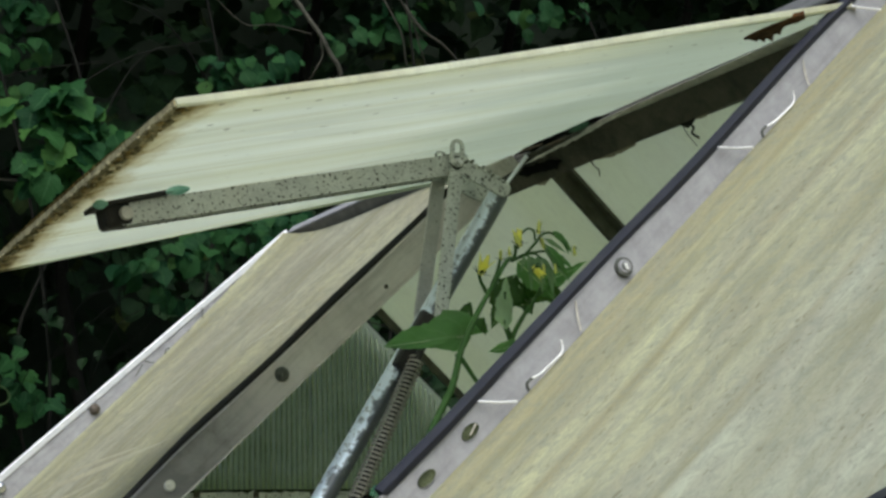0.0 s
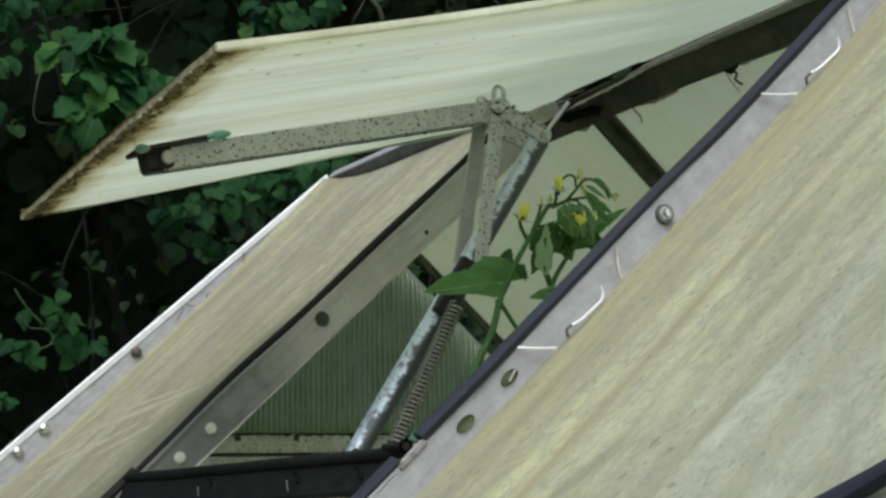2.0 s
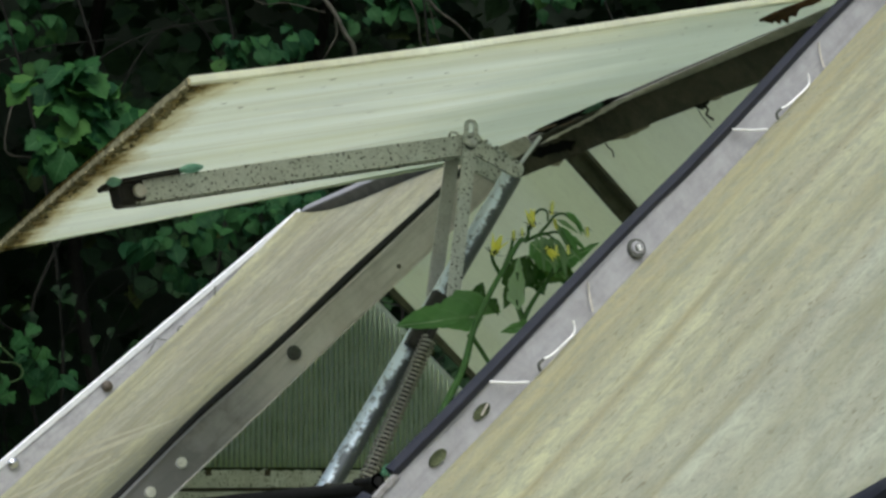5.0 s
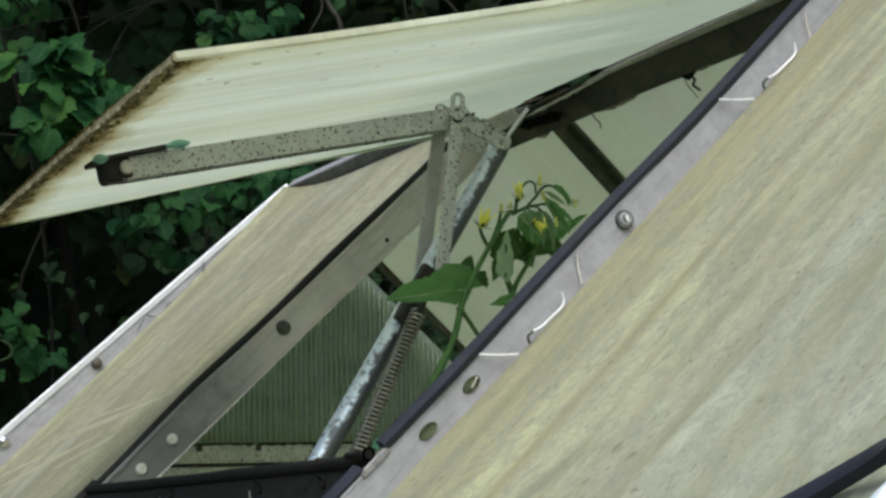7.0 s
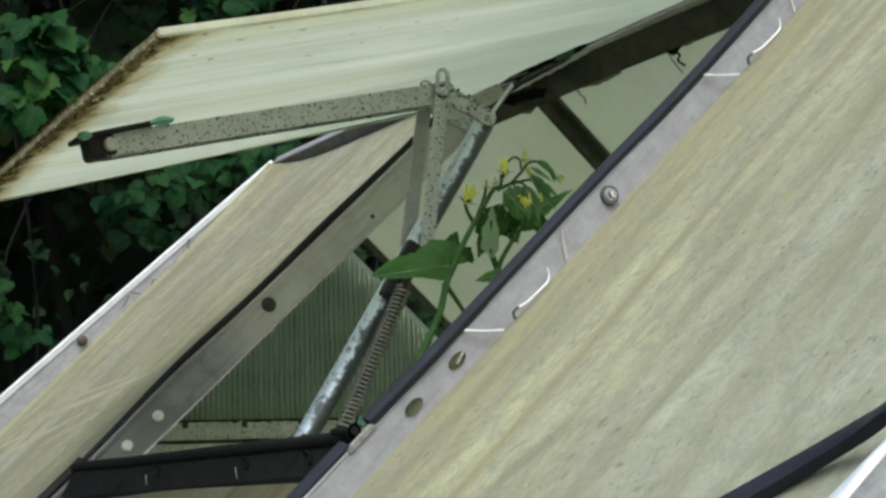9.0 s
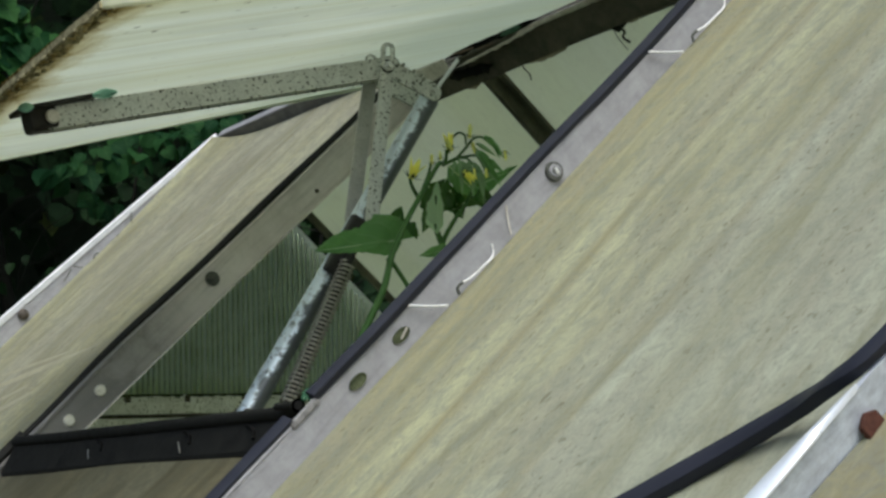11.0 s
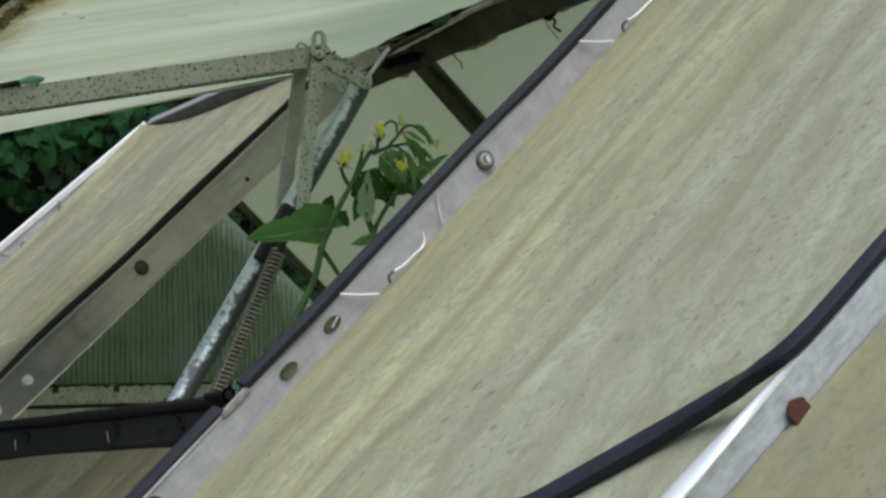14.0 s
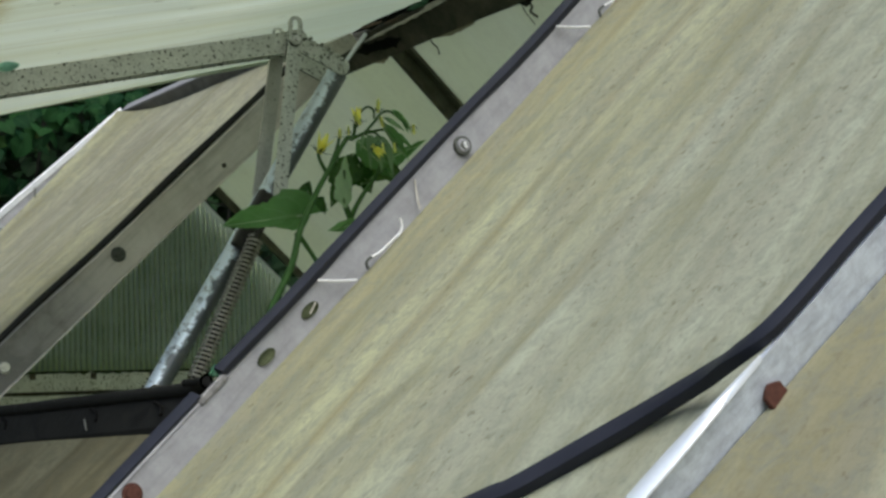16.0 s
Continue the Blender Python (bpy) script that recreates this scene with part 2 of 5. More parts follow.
PANEL_BACK = fibreglass("pale_green_fibreglass", (0.7, 0.735, 0.6), (0.68, 0.72, 0.55), (0.6, 0.63, 0.47), 0.8, 4.0, 0.22)
ALU = metal("aged_aluminium", (0.38, 0.38, 0.4), (0.28, 0.275, 0.29), 0.6, 0.15)
# darker aluminium for the ridge capping: the shade under the lid is in its colour
ALU_SHADE = metal("shade_grey_flashing", (0.16, 0.16, 0.155), (0.1, 0.1, 0.095), 0.6, 0.2, 9)
ALU_BRIGHT = metal("bare_aluminium", (0.82, 0.83, 0.85), (0.62, 0.63, 0.66), 0.4, 0.5, 3)

def dark_ended_web():
    """Aluminium web, darker towards its lower end, limed and scratched along its length."""
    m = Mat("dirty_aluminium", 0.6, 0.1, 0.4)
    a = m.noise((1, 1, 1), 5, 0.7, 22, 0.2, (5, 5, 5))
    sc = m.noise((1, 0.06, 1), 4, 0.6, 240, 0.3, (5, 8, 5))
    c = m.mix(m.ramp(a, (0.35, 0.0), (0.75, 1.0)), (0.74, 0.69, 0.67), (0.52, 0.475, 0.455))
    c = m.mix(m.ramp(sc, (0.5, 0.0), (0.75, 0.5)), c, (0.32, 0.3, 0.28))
    low_tone = m.math("ADD", m.axis(1), m.math("MULTIPLY", a, 0.22))
    c = m.mix(m.ramp(low_tone, (0.53, 0.85), (0.66, 0.0)), c, (0.13, 0.125, 0.118))
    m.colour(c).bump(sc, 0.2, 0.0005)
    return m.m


ALU_DIRTY = dark_ended_web()
HINGE = metal("brown_grey_hinge_metal", (0.78, 0.75, 0.7), (0.5, 0.46, 0.41), 0.6, 0.2, 8, 70)
SCRAP = metal("rotten_brown_scrap", (0.22, 0.16, 0.12), (0.08, 0.055, 0.04), 0.9, 0.0, 8, 120)
ALU_DARK = metal("mouldy_dark_aluminium", (0.1, 0.088, 0.066), (0.03, 0.032, 0.025), 0.7, 0.2, 7, 38)
STEEL_DULL = metal("dull_spring_steel", (0.56, 0.53, 0.47), (0.33, 0.3, 0.25), 0.55, 0.5, 2, 150)
MOSS = metal("dark_moss", (0.06, 0.16, 0.09), (0.02, 0.06, 0.035), 0.9, 0.0, 4, 90)
MOSS_DARK = metal("dark_algae", (0.07, 0.09, 0.045), (0.03, 0.04, 0.02), 0.9, 0.0, 4, 200)
MOSS_PALE = metal("blue_green_moss", (0.1, 0.2, 0.13), (0.035, 0.09, 0.055), 0.9, 0.0, 4, 200)
STEEL = metal("zinc_plated_steel", (0.5, 0.5, 0.48), (0.3, 0.28, 0.25), 0.4, 0.8, 2, 200)
WIRE = metal("spring_wire", (0.9, 0.9, 0.9), (0.75, 0.74, 0.72), 0.4, 0.2, 6, 200)
RUST = metal("rusty_iron", (0.1, 0.033, 0.02), (0.055, 0.02, 0.013), 0.85, 0.1, 1, 300)
RUST_DARK = metal("black_flaking_rust", (0.2, 0.09, 0.03), (0.015, 0.012, 0.01), 0.9, 0.0, 3, 130)
BEAD_WHITE = metal("gleaming_aluminium", (0.92, 0.95, 1.0), (0.8, 0.84, 0.9), 0.3, 0.4, 3)
# bare aluminium whose bluish sheen is put into the base colour
WEB_PALE = metal("sheen_toned_bare_aluminium", (0.8, 0.86, 0.98), (0.48, 0.51, 0.6), 0.45, 0.25, 11, 110)
BRONZE = metal("brown_tarnished_metal", (0.12, 0.1, 0.08), (0.06, 0.05, 0.04), 0.6, 0.4, 1, 300)
ZINC = metal("bright_zinc", (0.78, 0.78, 0.77), (0.5, 0.49, 0.47), 0.35, 0.35, 2, 300)
CHROME = metal("polished_steel", (0.62, 0.62, 0.62), (0.5, 0.49, 0.48), 0.2, 1.0, 2, 40)
BOLT_GREY = metal("grimy_grey_bolt", (0.12, 0.125, 0.11), (0.05, 0.055, 0.045), 0.6, 0.3, 1, 300)
RIVET = metal("limed_rivet", (0.84, 0.82, 0.74), (0.6, 0.56, 0.46), 0.7, 0.2, 1, 250)
RUBBER = metal("black_rubber", (0.02, 0.022, 0.033), (0.03, 0.032, 0.045), 0.5, 0.0, 2, 40)
SILL = metal("mouldy_black_sill", (0.006, 0.006, 0.006), (0.018, 0.018, 0.016), 0.7, 0.0, 7, 90)
SLOT = metal("black_slot", (0.002, 0.002, 0.002), (0.003, 0.003, 0.003), 0.95, 0.0, 7, 90)
THICKET_SHADE = metal("deep_shade_foliage", (0.03, 0.045, 0.03), (0.016, 0.024, 0.015), 0.95, 0.0, 5, 3)
RAFTER = metal("mould_stained_rafter", (0.15, 0.145, 0.11), (0.06, 0.062, 0.045), 0.65, 0.2, 7, 30)
RUBBER_OLD = metal("perished_rubber", (0.02, 0.019, 0.017), (0.035, 0.032, 0.026), 0.75, 0.0, 2, 60)
PLATE = speckled("spotted_galvanised_plate", (0.75, 0.76, 0.71), (0.58, 0.59, 0.55), (0.1, 0.1, 0.08), 0.6)
PLATE_DULL = speckled("dull_galvanised_plate", (0.6, 0.59, 0.56), (0.47, 0.465, 0.44), (0.2, 0.2, 0.17), 0.68)
CRUST = speckled("grey_lime_crust", (0.4, 0.41, 0.36), (0.24, 0.25, 0.2), (0.1, 0.1, 0.08), 0.6)
PLASTIC = metal("black_plastic", (0.03, 0.028, 0.026), (0.05, 0.047, 0.04), 0.5, 0.0, 4, 80)
GREEN_BIT = metal("green_plastic", (0.34, 0.62, 0.5), (0.16, 0.4, 0.3), 0.5, 0.0, 4, 80)


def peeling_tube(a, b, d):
    """Pale peeling paint on the upper side of the tube, a dark tone below; a, b, d: the plane between them."""
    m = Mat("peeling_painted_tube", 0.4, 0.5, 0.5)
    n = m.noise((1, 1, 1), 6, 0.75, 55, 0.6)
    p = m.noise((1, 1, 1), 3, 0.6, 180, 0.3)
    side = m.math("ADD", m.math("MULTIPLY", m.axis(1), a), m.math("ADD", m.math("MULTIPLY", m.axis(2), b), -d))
    pale_side = m.math("ADD", m.math("MULTIPLY", side, 42.0), m.math("MULTIPLY", n, 1.5))
    c = m.mix(m.ramp(pale_side, (0.86, 0.0), (0.98, 1.0)), (0.13, 0.14, 0.145), (0.7, 0.78, 0.85))
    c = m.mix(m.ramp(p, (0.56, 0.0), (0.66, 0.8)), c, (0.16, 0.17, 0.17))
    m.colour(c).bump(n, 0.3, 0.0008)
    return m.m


def ribbed_sheet():
    m = Mat("ribbed_twin_wall_sheet", 0.4, 0, 0.4)
    alg = m.noise((1, 1, 0.4), 5, 0.7, 12, 0.4)
    line = m.noise((1, 1, 0.03), 3, 0.6, 120, 0.2)
    c = m.mix(m.ramp(alg, (0.35, 0.0), (0.7, 1.0)), (0.88, 0.94, 0.83), (0.68, 0.78, 0.57))
    c = m.mix(m.ramp(line, (0.45, 0.0), (0.7, 0.55)), c, (0.55, 0.67, 0.42))
    spot = m.noise((1, 1, 0.8), 3, 0.5, 45, 0.5, (3, 1, 7))
    c = m.mix(m.ramp(spot, (0.66, 0.0), (0.74, 0.7)), c, (0.9, 0.92, 0.84))
    foot = m.math("ADD", m.math("SUBTRACT", m.axis(2), EYE[2]), m.math("MULTIPLY", m.noise((1, 1, 0.5), 4, 0.7, 40, 0.4), 0.05))
    c = m.mix(m.ramp(foot, (0.095, 0.75), (0.125, 0.0)), c, (0.6, 0.72, 0.3))
    m.colour(c).translucent(0.8)
    return m.m


RIBBED = ribbed_sheet()
RIB_DARK = metal("algae_filled_rib", (0.58, 0.67, 0.5), (0.27, 0.37, 0.18), 0.6, 0.0, 5, 30)


def lid_sheet():
    """Thin fibreglass, streaked along its fall, with a band of mould at the free edge (y = 0), tan water marks along its side (x = 0) and grey smears by the hinge."""
    m = Mat("vent_fibreglass", 0.45, 0, 0.4)
    st = m.noise((30, 0.5, 1), 6, 0.65, 1, 0.15)
    br = m.noise((9, 0.5, 1), 3, 0.5, 1, 0.3, (3, 1, 0))
    gr = m.noise((12, 3.2, 1), 5, 0.65, 1, 0.7, (5, 4, 0))
    c = m.mix(m.ramp(br, (0.38, 0.0), (0.6, 1.0)), (0.84, 0.875, 0.795), (0.765, 0.795, 0.695))
    c = m.mix(m.ramp(st, (0.46, 0.0), (0.72, 0.6)), c, (0.58, 0.58, 0.38))
    thin = m.noise((105, 0.3, 1), 2, 0.5, 1, 0.1, (4, 2, 0))
    c = m.mix(m.ramp(thin, (0.58, 0.0), (0.67, 0.65)), c, (0.56, 0.52, 0.29))
    c = m.mix(m.ramp(gr, (0.48, 0.0), (0.7, 0.45)), c, (0.6, 0.63, 0.59))
    sp = m.noise((110, 170, 1), 5, 0.75, 1, 0.6)
    edge = m.noise((55, 110, 1), 5, 0.7, 1, 0.5)
    lump = m.noise((11, 6, 1), 3, 0.6, 1, 0.3, (2, 9, 0))
    x, y = m.axis(0), m.axis(1)
    # tan water marks and specks along the near side
    band = m.math("ADD", m.math("MULTIPLY", x, 9.0), m.math("MULTIPLY", m.noise((40, 1.2, 1), 4, 0.6, 1, 0.3, (1, 6, 0)), 0.9))
    c = m.mix(m.ramp(band, (0.45, 0.35), (1.0, 0.0)), c, (0.64, 0.62, 0.38))
    depth = m.math("ADD", m.math("MULTIPLY", y, 15.5), m.math("ADD", m.math("MULTIPLY", edge, 0.75), m.math("MULTIPLY", lump, 0.9)))
    depth = m.math("SUBTRACT", depth, m.math("MULTIPLY", x, 0.15))
    tan = m.ramp(m.math("MULTIPLY", depth, 0.5), (0.52, 0.8), (0.76, 0.0))
    c = m.mix(tan, c, (0.48, 0.42, 0.22))
    dirt = m.ramp(m.math("MULTIPLY", depth, 0.5), (0.48, 1.0), (0.6, 0.0))
    c = m.mix(dirt, c, m.ramp(sp, (0.38, (0.045, 0.034, 0.012)), (0.5, (0.17, 0.13, 0.045)), (0.62, (0.42, 0.37, 0.18))))
    hinge = m.math("ADD", m.math("MULTIPLY", y, 3.2), m.math("ADD", m.math("MULTIPLY", lump, 0.7), m.math("MULTIPLY", gr, 0.6)))
    c = m.mix(m.ramp(m.math("MULTIPLY", hinge, 0.5), (0.78, 0.0), (1.12, 0.62)), c, (0.56, 0.615, 0.53))
    specks = m.ramp(m.noise((90, 90, 1), 2, 0.4, 1, 0.2, (7, 0, 0)), (0.7, 0.0), (0.75, 0.8))
    c = m.mix(m.math("MULTIPLY", specks, m.ramp(m.math("MULTIPLY", x, 4.0), (0.1, 1.0), (0.7, 0.35))), c, (0.1, 0.09, 0.05))
    m.colour(c)
    m.bump(m.mix(0.5, st, gr), 0.3, 0.0012)
    m.translucent(0.75)
    return m.m


LID = lid_sheet()
LID_RIM = metal("mouldy_fibreglass_rim", (0.5, 0.45, 0.27), (0.045, 0.036, 0.014), 0.9, 0.0, 3, 110)
LID_LIP = fibreglass("pale_fibreglass_edge", (0.9, 0.92, 0.8), (0.86, 0.87, 0.68), (0.55, 0.53, 0.3), 0.6, 9.0, 0.45)
VINE_LEAF = veined("lobed_shrub_leaf", (0.008, 0.042, 0.016), (0.042, 0.125, 0.03), (0.08, 0.17, 0.07), 0.3, 0.6, 0.1)
HAZEL_LEAF = veined("round_shrub_leaf", (0.007, 0.036, 0.014), (0.03, 0.092, 0.026), (0.055, 0.12, 0.045), 0.3, 0.6, 0.1, 8.0)
# near-black leaf greens: the shade inside the shrubs is put into their colour
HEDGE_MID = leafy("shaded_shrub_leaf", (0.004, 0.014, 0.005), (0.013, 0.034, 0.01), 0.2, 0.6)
HEDGE_DEEP = leafy("deep_shaded_shrub_leaf", (0.009, 0.022, 0.01), (0.026, 0.054, 0.021), 0.15, 0.8)
TOMATO_LEAF = veined("tomato_leaf", (0.085, 0.225, 0.06), (0.19, 0.39, 0.115), (0.3, 0.45, 0.22), 0.5, 0.42, 0.3, 5.0, 0.45)
# dark copy of the tomato leaf, with thick shade put into its green
LEAF_DARK = veined("shade_dark_tomato_leaf", (0.032, 0.095, 0.014), (0.065, 0.15, 0.028), (0.08, 0.16, 0.05), 0.4, 0.45, 0.3, 5.0, 0.5)
LEAF_PALE = veined("fresh_tomato_leaf", (0.4, 0.57, 0.31), (0.46, 0.63, 0.36), (0.5, 0.62, 0.4), 0.45, 0.5, 0.2, 5.0, 0.3)
STEM = leafy("tomato_stem", (0.026, 0.07, 0.017), (0.05, 0.11, 0.03), 0.1, 0.5)
WISP = leafy("young_tomato_leaf", (0.17, 0.29, 0.13), (0.3, 0.44, 0.23), 0.45, 0.5)
PETAL = leafy("yellow_petal", (0.9, 0.86, 0.1), (0.96, 0.93, 0.28), 0.45, 0.5)
BUD = leafy("pale_bud", (0.5, 0.56, 0.14), (0.78, 0.8, 0.28), 0.4, 0.5)
TWIG = metal("grey_twig_bark", (0.075, 0.072, 0.055), (0.03, 0.028, 0.02), 0.85, 0.0, 6, 50)
TENDRIL = metal("green_shoot", (0.06, 0.105, 0.035), (0.035, 0.06, 0.02), 0.7, 0.0, 6, 50)
BARK = metal("grey_bark", (0.011, 0.0115, 0.008), (0.006, 0.006, 0.0045), 0.9, 0.0, 3, 80)


def soil():
    m = Mat("grass_and_soil", 0.95, 0, 0.2)
    a = m.noise((1, 1, 1), 6, 0.7, 3)
    b = m.noise((1, 1, 1), 4, 0.7, 60)
    c = m.mix(m.ramp(a, (0.4, 0.0), (0.65, 1.0)), (0.05, 0.07, 0.025), (0.09, 0.07, 0.045))
    c = m.mix(m.ramp(b, (0.4, 0.0), (0.8, 0.6)), c, (0.03, 0.04, 0.015))
    m.colour(c).bump(b, 0.6, 0.02)
    return m.m


SOIL = soil()

# ---- ground ----
bm = bmesh.new()
bmesh.ops.create_grid(bm, x_segments=60, y_segments=60, size=150)
for v in bm.verts:
    v.co.z = -0.04 + 0.06 * noise.noise(v.co * 0.3)
    if abs(v.co.x) < 4 and abs(v.co.y) < 6:
        v.co.z = 0
solid("ground", bm, SOIL, label="grass and bare soil round the greenhouse", category="ground", kind="structure", smooth=60)

# ---- roof panels ----
def bent(b):
    """Where the web of the bar nearest the camera runs: it is bent out of line."""
    return 0.4005 - 0.045 * math.tanh((b - 0.305) / 0.25)


def lean(o):
    """That bar also leans towards the near side."""
    return 0.0018 - 0.29 * (o - 0.0025)


def straight(Y):
    return lambda b: Y


def panel_mesh(E0, E1, b0, b1, o, mat, bow=0.002, thick=0.003, end_bow=0.0, nx=14, ny=30, wave=0.0015):
    """A thin sheet that bellies a little between its edges, which E0 and E1 give as Y for a b."""
    bm = bmesh.new()
    grid = {}
    for side in (0, 1):
        for i in range(nx + 1):
            for j in range(ny + 1):
                x, y = i / nx, j / ny
                h = o + bow * bulge(x) + end_bow * x ** 8 * y ** 4 + wave * noise.noise(Vector((x * 3, y * 5, o * 50 + 1)))
                bb = b0 + (b1 - b0) * y
                Y0, Y1 = E0(bb), E1(bb)
                grid[side, i, j] = bm.verts.new(S(Y0 + (Y1 - Y0) * x, b0 + (b1 - b0) * y, h - thick * side))
    for side in (0, 1):
        for i in range(nx):
            for j in range(ny):
                q = [grid[side, i, j], grid[side, i + 1, j], grid[side, i + 1, j + 1], grid[side, i, j + 1]]
                bm.faces.new(q if side else q[::-1])
    rim = [(i, 0) for i in range(nx)] + [(nx, j) for j in range(ny)] + [(i, ny) for i in range(nx, 0, -1)] + [(0, j) for j in range(ny, 0, -1)]
    for a, c in zip(rim, rim[1:] + rim[:1]):
        bm.faces.new((grid[0, *a], grid[0, *c], grid[1, *c], grid[1, *a]))
    return bm


PANEL_LABEL = "weathered cream fibreglass roof panel with yellow streaks"
for E0, E1, b0, b1, o, eb, mat, label in (
        (lambda b: bent(b) + 0.004, straight(0.8305), EAVE_B, 0.93, 0.0025, 0.0, PANEL, PANEL_LABEL),
        (straight(NEAR_Y), lambda b: bent(b) - 0.0002, EAVE_B, 0.93, 0.0025, 0.0, PANEL_GREY, PANEL_LABEL),
        (straight(1.422), straight(2.05), EAVE_B, 0.933, -0.005, 0.0245, PANEL_END, "weathered cream fibreglass roof panel beside the gable"),
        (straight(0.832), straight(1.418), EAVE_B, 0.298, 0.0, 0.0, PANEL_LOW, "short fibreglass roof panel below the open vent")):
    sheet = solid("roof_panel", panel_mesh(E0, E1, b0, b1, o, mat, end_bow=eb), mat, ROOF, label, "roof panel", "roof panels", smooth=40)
    if not eb:
        continue
    # creases that fan out over the sheet beside the gable
    for Ya, ba, Yb, bb, w in ((1.96, 0.405, 1.56, 0.48, 0.006), (1.93, 0.337, 1.7, 0.42, 0.005), (1.93, 0.44, 1.65, 0.475, 0.003), (1.75, 0.365, 1.64, 0.412, 0.004), (1.99, 0.36, 1.86, 0.395, 0.004), (1.7, 0.62, 1.6, 0.7, 0.003)):
        bm = bmesh.new()
        rings = []
        for t in steps(0, 1, 10):
            Y, b, k = Ya + (Yb - Ya) * t, ba + (bb - ba) * t, math.sin(math.pi * (0.04 + 0.92 * t))
            h = o + 0.002 * bulge((Y - 1.422) / 0.626)
            rings.append([S(Y, b - 2.0 * w * k, h - 0.0012), S(Y, b - 0.6 * w * k, h + 0.0008 * k), S(Y, b + 0.2 * w * k, h + 0.0008 * k), S(Y, b + 1.2 * w * k, h - 0.0012)])
        loft(bm, rings)
        part("crease", bm, CREASE, sheet, "pale raised crease", 60)
for Y0, Y1 in ((NEAR_Y, 0.36), (0.38, 0.845), (0.865, 1.39), (1.41, 2.0)):
    bm = panel_mesh(straight(-Y0), straight(-Y1), EAVE_B, 0.93, 0.0, PANEL_BACK)
    solid("roof_panel", bm, PANEL_BACK, ROOF2, "pale green translucent fibreglass panel of the far roof slope", "roof panel", "far roof panels", smooth=40)


# ---- glazing bars: upright webs between the panels, a bead along the top, a seal over the bead ----
def wire(parent, pts, r=0.0011, label="bright bent wire clip", mat=WIRE):
    bm = bmesh.new()
    tube(bm, smooth_path([S(*p) for p in pts], 3), r, 6)
    part("wire_clip", bm, mat, parent, label, 60)


def wire_clip(parent, b, Y=0.823, grow=1.0):
    """A bent spring-wire clip: a straight tail from the seal down to the panel, then a hooked zigzag along the panel's edge."""
    wire(parent, [(Y + 0.002, b, 0.0225), (Y, b + 0.009 * grow, 0.0135), (Y - 0.001, b + 0.019 * grow, 0.0055)], 0.00085)
    zig = ((0.03, 0.0045), (0.032, 0.0085), (0.037, 0.0085), (0.044, 0.0065), (0.055, 0.0058), (0.064, 0.0056), (0.068, 0.008), (0.07, 0.012))
    wire(parent, [(Y - 0.001, b + x * grow, o) for x, o in zig[2:]], 0.00078)
    wire(parent, [(Y - 0.001, b + x * grow, o) for x, o in zig[:3]], 0.001, "dull hooked end of the clip", BOLT_GREY)


def bolt(parent, Y, b, o, mat, r=0.0065, label="", washer=None, stud=None):
    """A hexagon bolt through the web, its head towards the near side; washer and stud: the materials of a washer under it and of a stud through it."""
    ax = Vector((1, 0, 0.1))
    c = S(Y, b, o)
    if washer:
        bm = bmesh.new()
        disc(bm, c, ax, r * 1.1, 0.0016, 22, r)
        part("washer", bm, washer, parent, "worn round washer", 35)
    bm = bmesh.new()
    disc(bm, c + ax * 0.0016, ax, r * 0.8, 0.0026, 6)
    bmesh.ops.bevel(bm, geom=bm.edges[:], offset=0.0004, segments=1, affect="EDGES")
    part("bolt", bm, mat, parent, label, 35)
    if stud:
        bm = bmesh.new()
        disc(bm, c + ax * 0.0042, ax, r * 0.46, 0.0014, 14, r * 0.4)
        part("stud", bm, stud, parent, "bolt end", 35)


def screw(parent, Y, b, o, mat, r=0.005, label="", name="screw"):
    bm = bmesh.new()
    bmesh.ops.create_uvsphere(bm, u_segments=14, v_segments=8, radius=1,
                              matrix=Matrix.Translation(S(Y, b, o)) @ Matrix.Diagonal((r * 0.7, r, r, 1)))
    part(name, bm, mat, parent, label, 60)


HOLE = metal("mossy_hole", (0.12, 0.135, 0.075), (0.02, 0.028, 0.012), 0.85, 0.0, 2, 90)


def bolt_hole(parent, Y, b, o):
    """An empty slotted bolt hole: a rim round a sunken, mossy bottom."""
    bm = bmesh.new()
    rings = []
    for r, h in ((0.0045, 0.0), (0.0043, 0.0008), (0.0037, 0.0008), (0.0034, -0.0008), (0.0014, -0.001)):
        rings.append([S(Y - h, b + r * 1.6 * math.cos(a) - 0.1 * r * math.sin(a), o + r * 0.84 * math.sin(a)) for a in steps(0, math.tau, 20)[:-1]])
    loft(bm, rings)
    part("bolt_hole", bm, HOLE, parent, "mossy empty bolt hole", 50)


def seal(parent, pts, mat=RUBBER, r=0.0055, flat=1.0, label="black rubber glazing seal", normal=(0.45, 0, 1)):
    """A flat-topped rubber strip with rounded edges."""
    pts = smooth_path(pts, 5)
    bm = bmesh.new()
    sec = [(-0.72, -0.75), (-1, 0.42), (-0.94, 0.7), (-0.3, 0.8), (0.3, 0.8), (0.94, 0.7), (1, 0.42), (0.72, -0.75), (0.4, -0.85), (-0.4, -0.85)]
    rings = []
    for i, p in enumerate(pts):
        d = (pts[min(i + 1, len(pts) - 1)] - pts[max(i - 1, 0)]).normalized()
        side = d.cross(Vector(normal)).normalized()
        up = side.cross(d)
        w = r if isinstance(r, float) else r[min(i, len(r) - 1)]
        rings.append([p + w * x * side + w * flat * y * up for x, y in sec])
    loft(bm, rings)
    return part("rubber_seal", bm, mat, parent, label, 45)


